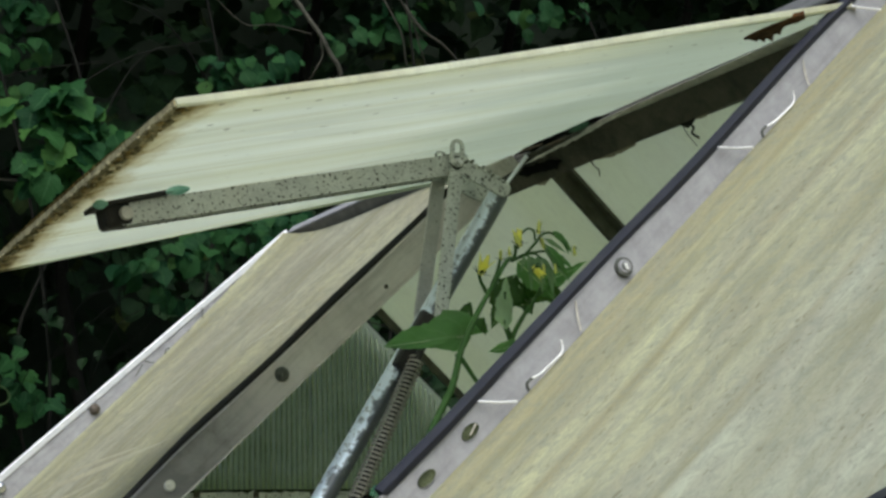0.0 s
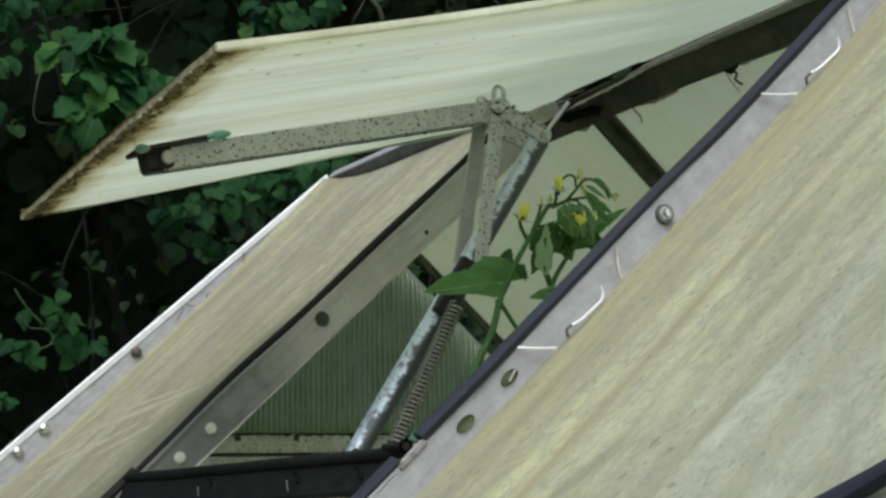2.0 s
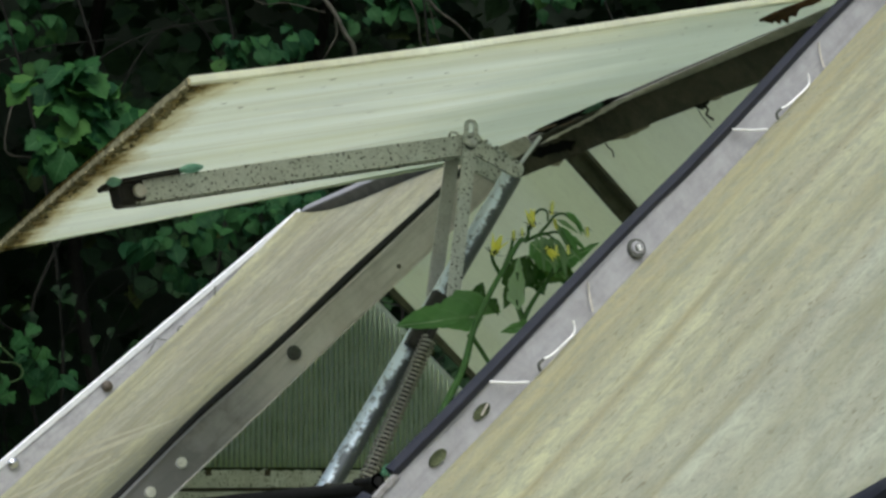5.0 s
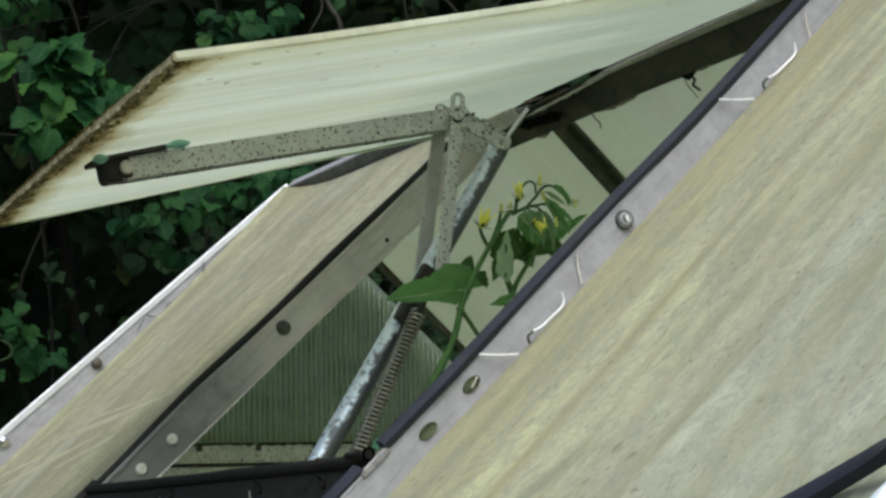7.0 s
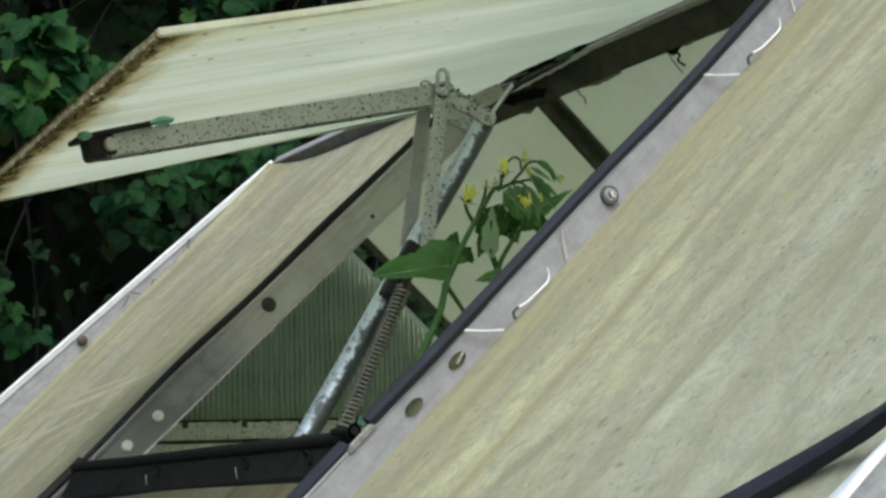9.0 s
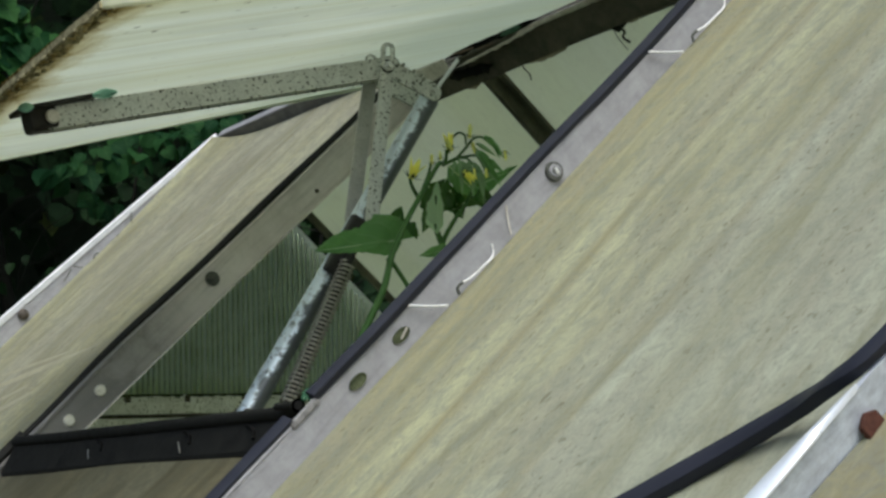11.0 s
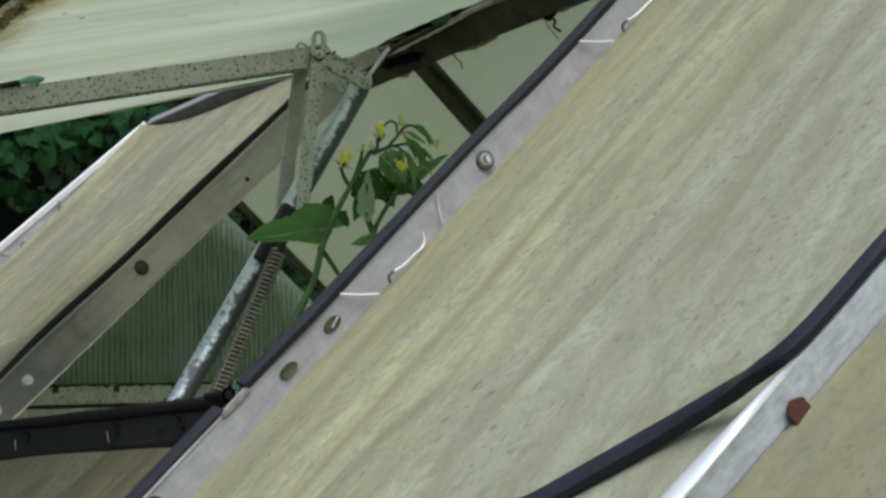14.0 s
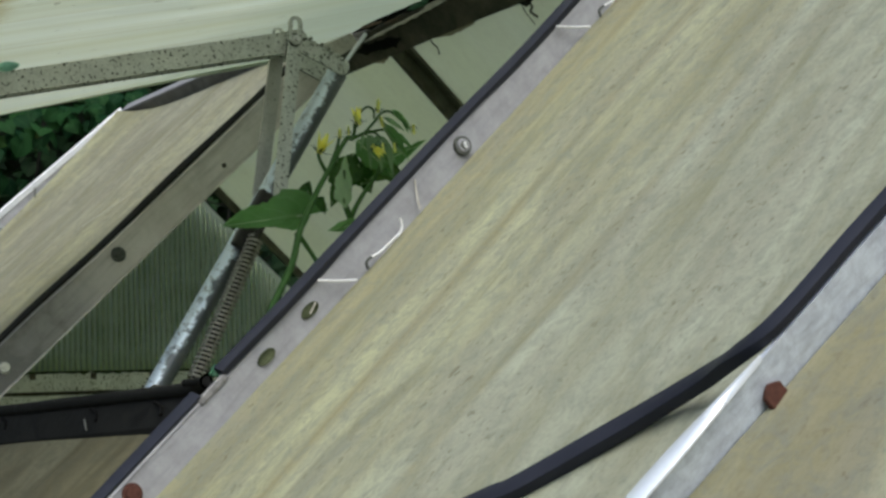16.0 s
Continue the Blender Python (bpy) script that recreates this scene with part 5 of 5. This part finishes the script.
for base, tip, w in (((0.66, -0.007), (0.641, -0.03), 0.0026), ((0.664, -0.014), (0.648, -0.039), 0.0034), ((0.668, -0.017), (0.664, -0.042), 0.003), ((0.682, -0.008), (0.689, -0.029), 0.0022),
                     ((0.678, -0.008), (0.672, -0.038), 0.0026), ((0.656, -0.006), (0.643, -0.011), 0.002), ((0.666, -0.014), (0.651, -0.028), 0.0028),
                     ((0.67, -0.02), (0.655, -0.048), 0.0032), ((0.674, -0.022), (0.676, -0.05), 0.003), ((0.661, -0.01), (0.655, -0.036), 0.0026)):
    bm = bmesh.new()
    blade(bm, T(*base, 1.095), T(*tip, 1.09), RIGHT + Vector((0, 300 * (w - 0.0028), 0.3)), w, curl=0.3, n=8)
    part("leaf", bm, WISP, tomato, "narrow pale young leaf", 60)


def flower(c, down, size, open_=True):
    c, down = Vector(c), Vector(down).normalized()
    a = down.orthogonal().normalized()
    b2 = down.cross(a)
    fl = new("flower")
    fl.parent = tomato
    for k in range(5):
        t = k * math.tau / 5 + size * 90
        out = math.cos(t) * a + math.sin(t) * b2
        turn = down.cross(out)
        bm = bmesh.new()
        spread = 0.2 if open_ else 0.1
        blade(bm, c, c + size * (down * 0.85 + out * spread), turn, size * (0.17 if open_ else 0.13), curl=-0.25 if open_ else 0.15, n=6)
        part("petal", bm, PETAL if open_ else BUD, fl, "", 60)
        bm = bmesh.new()
        blade(bm, c, c + size * 0.5 * (down * 0.5 + out), turn, size * 0.07, curl=-0.2, n=4)
        part("sepal", bm, STEM, fl, "", 60)
    bm = bmesh.new()
    tube(bm, [c, c + down * size * 0.85], [size * 0.13, size * 0.04], 8)
    part("stamen", bm, PETAL, fl, "", 60)
    tagged(fl, "open yellow tomato flower" if open_ else "pale unopened tomato bud")


DOWN = ROOF.to_3x3().inverted() @ Vector((-0.1, -0.25, -1))
UPF = -DOWN
flower(T(0.6143, 0.0085), T(0.6294, 0.0153) - T(0.6143, 0.0085) + Vector((0.003, 0, 0)), 0.0205)
flower(T(0.6575, 0.0040, 1.095), T(0.667, 0.0146) - T(0.6581, 0.0047), 0.0165)
flower(T(0.6560, 0.0030, 1.09), T(0.6600, 0.0146) - T(0.6581, 0.0047), 0.013, False)
flower(T(0.6799, -0.0010, 1.095), T(0.6875, 0.0061) - T(0.6799, -0.0004), 0.0135, False)
flower(T(0.6762, -0.0042, 1.09), T(0.672, -0.012) - T(0.6762, -0.0042), 0.011, False)
flower(T(0.6500, -0.0150, 1.085), T(0.6520, -0.0280) - T(0.6500, -0.0150), 0.015)
flower(T(0.6383, 0.0045, 1.1), T(0.6429, 0.0100) - T(0.6383, 0.0053), 0.0105, False)
flower(T(0.6935, -0.0280, 1.085), DOWN, 0.01, False)
flower(T(0.6680, -0.0270, 1.085), DOWN, 0.01, False)
flower(T(0.6590, -0.0200, 1.085), DOWN, 0.01, False)
flower(T(0.6480, 0.0020, 1.1), UPF, 0.009, False)


# ---- shrubs behind ----
def lobed_leaf(name, widths, teeth, seed, mat):
    """One leaf of unit length in the xy plane, hanging from the origin along y: a folded blade with a toothed edge, after the half widths given."""
    rnd = random.Random(seed)
    n = 13
    bm = bmesh.new()
    uv = bm.loops.layers.uv.verify()
    rows = []
    skew = rnd.uniform(-0.05, 0.05)
    for i in range(n + 1):
        t = i / n
        f = t * (len(widths) - 1)
        k = min(int(f), len(widths) - 2)
        w = widths[k] + (widths[k + 1] - widths[k]) * (f - k)
        back = 0.13 * max(0.0, 1 - 4 * t)
        row = []
        for x in (-1, 0, 1):
            q = w * (1 + teeth * (0.5 if i % 2 else -0.5) + rnd.uniform(-0.04, 0.04))
            z = 0.24 * abs(x) * q - 0.3 * (t - 0.25) ** 2 + 0.04 * math.sin(9 * t + 2 * x + seed)
            row.append((bm.verts.new((x * q + skew * t, t - abs(x) * back, z)), (0.5 + 0.5 * x, t)))
        rows.append(row)
    for r0, r1 in zip(rows, rows[1:]):
        for k in (0, 1):
            quad = (r0[k], r0[k + 1], r1[k + 1], r1[k])
            face = bm.faces.new([v for v, _ in quad])
            for loop, (_, c) in zip(face.loops, quad):
                loop[uv].uv = c
    return finish(bm, name, mat, 70)


LOBED = ((0.1, 0.44, 0.52, 0.46, 0.34, 0.42, 0.36, 0.2, 0.14, 0.0), (0.08, 0.36, 0.5, 0.54, 0.4, 0.3, 0.34, 0.27, 0.12, 0.0), (0.12, 0.4, 0.45, 0.5, 0.44, 0.36, 0.24, 0.2, 0.1, 0.0))
ROUND = ((0.1, 0.36, 0.47, 0.5, 0.49, 0.45, 0.38, 0.27, 0.13, 0.0), (0.06, 0.26, 0.38, 0.44, 0.45, 0.42, 0.36, 0.26, 0.13, 0.0), (0.08, 0.3, 0.38, 0.41, 0.39, 0.34, 0.27, 0.18, 0.09, 0.0))
VINE_MESHES = [lobed_leaf("leaf", w, 0.16, k, VINE_LEAF) for k, w in enumerate(LOBED + LOBED)]
HAZEL_MESHES = [lobed_leaf("leaf", w, 0.07, 20 + k, HAZEL_LEAF) for k, w in enumerate(ROUND + ROUND)]


def leaves_on(parent, bough, meshes, big, seed):
    """Single leaves that hang about the twigs of a bough, turned to the light."""
    rng = np.random.default_rng(seed)
    for cx, cy, cz, rx, rz, count in bough:
        for k in range(count):
            d = rng.normal(size=3)
            d /= np.linalg.norm(d)
            r = rng.random() ** 0.45
            pos = Vector((cx + d[0] * r * rx, cy + d[1] * r * 0.09, cz + d[2] * r * rz))
            up = Vector((-0.2 + 0.45 * rng.normal() + 0.3 * d[0], -0.72 + 0.35 * rng.normal(), 0.55 + 0.42 * rng.normal() + 0.25 * d[2])).normalized()
            fall = Vector((0.75 * rng.normal() + 0.5 * d[0], -0.25, -1.0))
            y = (fall - up * fall.dot(up)).normalized()
            s = rng.uniform(0.55, 1.0) * big
            m = Matrix((y.cross(up), y, up)).transposed().to_4x4() @ Matrix.Diagonal((s, s, s, 1))
            m.translation = pos
            ob = new("leaf", meshes[int(rng.integers(len(meshes)))])
            ob.parent, ob.matrix_local = parent, m


def leaf_cloud(name, spots, mat, parent, seed, size=(0.028, 0.054), kind="stuff"):
    """Many lobed leaves, each a folded blade of its own; spots gives centre, radii, count."""
    rng = np.random.default_rng(seed)
    shapes = [np.array(h) for h in (
        [(0, 0.03), (0.22, -0.06), (0.46, 0.06), (0.38, 0.26), (0.56, 0.42), (0.34, 0.58), (0.2, 0.78), (0.0, 1.0), (-0.2, 0.78), (-0.34, 0.58), (-0.56, 0.42), (-0.38, 0.26), (-0.46, 0.06), (-0.22, -0.06)],
        [(0, 0.03), (0.2, -0.02), (0.4, 0.1), (0.47, 0.3), (0.46, 0.5), (0.36, 0.7), (0.2, 0.86), (0.0, 0.95), (-0.2, 0.86), (-0.36, 0.7), (-0.46, 0.5), (-0.47, 0.3), (-0.4, 0.1), (-0.2, -0.02)],
        [(0, 0.0), (0.18, 0.02), (0.34, 0.14), (0.42, 0.32), (0.38, 0.5), (0.28, 0.68), (0.14, 0.86), (0.0, 1.05), (-0.14, 0.86), (-0.28, 0.68), (-0.38, 0.5), (-0.42, 0.32), (-0.34, 0.14), (-0.18, 0.02)])]
    verts, faces = [], []
    for centre, radii, count, top in spots:
        d = rng.normal(size=(count, 3))
        d /= np.linalg.norm(d, axis=1)[:, None]
        r = rng.random(count) ** 0.45
        pos = np.array(centre) + d * r[:, None] * np.array(radii)
        for k in range(count):
            s = rng.uniform(*size)
            outline = shapes[int(rng.integers(3))]
            nrm = np.array([-0.25, -0.75, 0.55 + top]) + rng.normal(size=3) * 0.42 + 0.25 * d[k]
            nrm /= np.linalg.norm(nrm)
            down = np.array([rng.normal() * 0.7, -0.2, -1.0])
            y = down - nrm * down.dot(nrm)
            y /= np.linalg.norm(y)
            x = np.cross(y, nrm)
            i0 = len(verts)
            verts.append(pos[k] + y * s * 0.42 - nrm * 0.07 * s)
            for ox, oy in outline:
                bend = 0.22 * abs(ox) - 0.25 * (oy - 0.3) ** 2 + 0.05 * np.sin(9 * oy + 3 * k)
                verts.append(pos[k] + s * (ox * x * 1.05 + oy * y + bend * nrm))
            m = len(outline)
            faces += [(i0, i0 + 1 + j, i0 + 1 + (j + 1) % m) for j in range(m)]
    me = bpy.data.meshes.new(name)
    me.from_pydata([tuple(v) for v in verts], [], faces)
    me.materials.append(mat)
    me.polygons.foreach_set("use_smooth", [True] * len(me.polygons))
    ob = new(name, me)
    ob.parent = parent
    return tagged(ob, kind=kind)


def branch(parent, pts, r0, r1):
    p = smooth_path(pts, 5)
    bm = bmesh.new()
    tube(bm, p, [r0 + (r1 - r0) * i / (len(p) - 1) for i in range(len(p))], 8)
    part("branch", bm, BARK, parent, "", 60)


UPPER_BOUGH = [(0.86, 3.30, 2.67, 0.09, 0.06, 26), (0.92, 3.28, 2.58, 0.11, 0.07, 34), (0.84, 3.32, 2.54, 0.06, 0.05, 14), (0.99, 3.35, 2.67, 0.06, 0.05, 12), (0.88, 3.30, 2.71, 0.06, 0.03, 10)]
CORNER_BOUGH = [(1.31, 3.35, 2.84, 0.14, 0.03, 27), (1.26, 3.35, 2.80, 0.06, 0.03, 9), (1.44, 3.40, 2.90, 0.08, 0.03, 11)]
LOWER_BOUGH = [(1.17, 3.30, 2.37, 0.09, 0.04, 22), (1.27, 3.30, 2.43, 0.10, 0.03, 24), (1.08, 3.35, 2.36, 0.07, 0.03, 10), (1.16, 3.35, 2.29, 0.06, 0.03, 7), (1.41, 3.35, 2.48, 0.09, 0.03, 14)]
# the low growth stands deeper, under the unseen overhang added for shade
SIDE_SHOOT = [(0.90, 3.75, 2.18, 0.08, 0.045, 7), (0.97, 3.75, 2.11, 0.045, 0.057, 4), (0.84, 3.75, 2.06, 0.057, 0.034, 3)]
TOP_BOUGH = [(0.88, 3.60, 2.95, 0.10, 0.06, 12), (0.88, 3.60, 3.02, 0.11, 0.05, 8), (1.81, 3.50, 3.07, 0.10, 0.06, 18), (1.52, 3.60, 3.10, 0.07, 0.04, 8), (0.72, 3.50, 2.84, 0.10, 0.05, 16), (0.78, 3.50, 2.77, 0.09, 0.05, 10), (0.85, 3.60, 2.90, 0.09, 0.05, 10), (0.66, 3.40, 2.67, 0.04, 0.03, 5)]
OUTER_BOUGH = [(1.75, 3.70, 3.09, 0.10, 0.05, 8), (2.31, 3.60, 3.19, 0.22, 0.06, 16)]
rng = random.Random(17)
MID_SPOTS = [((rng.uniform(0.3, 2.4), rng.uniform(3.65, 4.3), rng.uniform(1.7, 3.4)), (0.16, 0.12, 0.1), 6, 0.1) for k in range(60)]
MID_SPOTS = [s for s in MID_SPOTS if s[0][2] > 2.3 or s[0][1] > 4.0]
MID_SPOTS = [s for s in MID_SPOTS if not (0.9 < s[0][0] < 1.6 and 2.6 < s[0][2])]
DEEP_BOUGH = [(1.15 * x, 1.15 * y, 1.75 + 1.15 * (z - 1.75), 1.15 * rx, 1.15 * rz, n) for x, y, z, rx, rz, n in TOP_BOUGH]
EDGE_BOUGH = [(0.645, 3.40, 2.66, 0.035, 0.035, 7), (0.64, 3.40, 2.58, 0.03, 0.03, 6), (0.70, 3.45, 2.80, 0.08, 0.05, 10)]
LOW_BOUGH = [(0.84, 3.85, 2.10, 0.10, 0.066, 7), (0.95, 3.85, 2.13, 0.066, 0.044, 5), (0.75, 3.75, 1.95, 0.055, 0.033, 6), (0.99, 3.80, 2.09, 0.055, 0.055, 5)]


def twigs(parent, bough):
    """The twigs that carry a bough's leaves."""
    for x, y, z, rx, rz, n in bough:
        root = Vector((x + 0.3 * math.sin(9 * x + 5 * z), y + 0.35, z - 0.25))
        for s in (-0.5, 0.4):
            tip = Vector((x + s * rx, y - 0.03, z + 0.5 * rz * math.cos(7 * s)))
            knee = (root + tip) / 2 + Vector((0.07 * math.sin(40 * x + 3 * s), 0.02, 0.08 * math.cos(30 * z + 5 * s)))
            branch(parent, [root, root.lerp(knee, 0.55) + Vector((0.03 * math.cos(25 * z), 0, 0.02)), knee, tip], 0.0013, 0.0006)


shrub = thing("shrub", Matrix.Translation((0, 0, 0)), "lobe-leaved green shrub with tan shoots behind the greenhouse", "shrub", "shrubs behind the greenhouse")
for k, (bough, big) in enumerate(((UPPER_BOUGH, 0.078), (SIDE_SHOOT, 0.052), (EDGE_BOUGH, 0.062), (LOW_BOUGH, 0.05))):
    leaves_on(shrub, bough, VINE_MESHES, big, 11 + k)
    twigs(shrub, bough)
for pts, r, mat in (([(0.83, 3.7, 2.74), (0.79, 3.48, 2.68), (0.766, 3.4, 2.628), (0.758, 3.4, 2.57), (0.764, 3.4, 2.543), (0.785, 3.4, 2.538), (0.82, 3.42, 2.543)], 0.0019, TWIG),
                    ([(0.80, 3.745, 2.215), (0.82, 3.745, 2.185), (0.839, 3.745, 2.161), (0.87, 3.745, 2.132)], 0.0022, TENDRIL),
                    ([(0.81, 3.745, 2.158), (0.837, 3.745, 2.125), (0.876, 3.745, 2.121), (0.894, 3.745, 2.101), (0.88, 3.745, 2.08), (0.842, 3.745, 2.074)], 0.0019, TENDRIL)):
    p = smooth_path(pts, 5)
    bm = bmesh.new()
    tube(bm, p, r, 7)
    part("shoot", bm, mat, shrub, "bent bare shoot", 60)
hazel = thing("shrub", Matrix.Translation((0, 0, 0)), "round-leaved dark green shrub overhung by grey twigs", "shrub", "shrubs behind the greenhouse")
for k, (bough, big) in enumerate(((CORNER_BOUGH, 0.052), (LOWER_BOUGH, 0.056), (DEEP_BOUGH, 0.066), (OUTER_BOUGH, 0.056))):
    leaves_on(hazel, bough, HAZEL_MESHES, big, 31 + k)
    twigs(hazel, bough)
for pts, r0, r1 in (([(1.47, 3.5, 3.16), (1.526, 3.42, 3.011), (1.544, 3.4, 2.971), (1.571, 3.4, 2.924), (1.597, 3.4, 2.882), (1.62, 3.45, 2.8)], 0.0052, 0.0065),
                    ([(1.545, 3.4, 2.955), (1.555, 3.41, 2.92), (1.54, 3.42, 2.885), (1.53, 3.44, 2.86)], 0.0026, 0.0018),
                    ([(1.27, 3.5, 3.10), (1.36, 3.45, 2.99), (1.43, 3.42, 2.985), (1.53, 3.42, 2.975)], 0.0009, 0.0014),
                    ([(1.83, 3.5, 3.12), (1.88, 3.5, 3.06), (1.95, 3.5, 3.02), (2.06, 3.55, 2.96)], 0.0045, 0.003),
                    ([(1.75, 3.5, 3.16), (1.83, 3.52, 3.05), (1.86, 3.55, 2.98), (1.92, 3.6, 2.9)], 0.003, 0.002),
                    ([(1.83, 3.52, 3.14), (1.87, 3.52, 3.07), (1.885, 3.52, 3.02), (1.93, 3.55, 2.95)], 0.0018, 0.0014)):
    p = smooth_path(pts, 5)
    bm = bmesh.new()
    tube(bm, p, [r0 + (r1 - r0) * i / (len(p) - 1) for i in range(len(p))], 8)
    part("branch", bm, TWIG, hazel, "bare grey branch", 60)
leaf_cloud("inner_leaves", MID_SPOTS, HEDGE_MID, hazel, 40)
rnd = random.Random(8)
for k in range(2, 9):
    x, y = 0.35 + 0.22 * k + rnd.uniform(-0.1, 0.1), rnd.uniform(3.6, 4.2)
    pts = [Vector((x, y, 0))]
    for j in range(6):
        pts.append(pts[-1] + Vector((rnd.uniform(-0.2, 0.2), rnd.uniform(-0.12, 0.08), 0.55)))
    branch(hazel, pts, 0.007, 0.003)
    for j in range(2, 6):
        e = pts[j] + Vector((rnd.uniform(-0.45, 0.45), rnd.uniform(-0.3, 0.0), rnd.uniform(0.0, 0.3)))
        branch(hazel, [pts[j], (pts[j] + e) / 2 + Vector((0, 0, 0.06)), e], 0.0028, 0.0012)
back = thing("shrub", Matrix.Translation((0, 0, 0)), "tall shaded mass of shrubs in the distance with an added unseen overhang", "shrub", "shrubs behind the greenhouse")
spots = []
rng = random.Random(3)
for k in range(90):
    spots.append(((rng.uniform(-2.5, 5.5), rng.uniform(4.2, 5.6), rng.uniform(0.2, 4.4)), (0.35, 0.3, 0.3), 60, 0.0))
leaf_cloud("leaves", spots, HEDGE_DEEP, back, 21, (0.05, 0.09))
spots = []
for k in range(160):
    spots.append(((rng.uniform(-4, 8), rng.uniform(5.4, 7.2), rng.uniform(0.2, 6.0)), (0.6, 0.4, 0.5), 70, 0.0))
# unseen leafy overhang, added to block light from the shrubs below
for k in range(120):
    spots.append(((rng.uniform(-3, 7), rng.uniform(4.0, 6.5), rng.uniform(4.2, 5.6)), (0.6, 0.5, 0.3), 70, 0.4))
for k in range(70):
    spots.append(((rng.uniform(-2, 4), rng.uniform(3.7, 4.4), rng.uniform(3.75, 4.3)), (0.4, 0.25, 0.15), 50, 0.4))
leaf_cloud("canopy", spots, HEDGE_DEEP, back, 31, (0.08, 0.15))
# added dark sheet that stands in for the shade between the leaves
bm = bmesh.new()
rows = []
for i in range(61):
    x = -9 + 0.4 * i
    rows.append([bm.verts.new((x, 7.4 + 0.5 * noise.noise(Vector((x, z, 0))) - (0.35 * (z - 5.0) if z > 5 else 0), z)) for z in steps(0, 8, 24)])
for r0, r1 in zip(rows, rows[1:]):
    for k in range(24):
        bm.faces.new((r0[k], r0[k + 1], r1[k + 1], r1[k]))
part("thicket", bm, THICKET_SHADE, back, "dark sheet in place of the shade behind the leaves", 80)
for k in range(9):
    x = -2 + k * 0.9
    branch(back, [(x, 5.6, 0), (x + 0.1, 5.5, 1.5), (x - 0.1, 5.6, 3), (x + 0.2, 5.4, 5)], 0.035, 0.02)
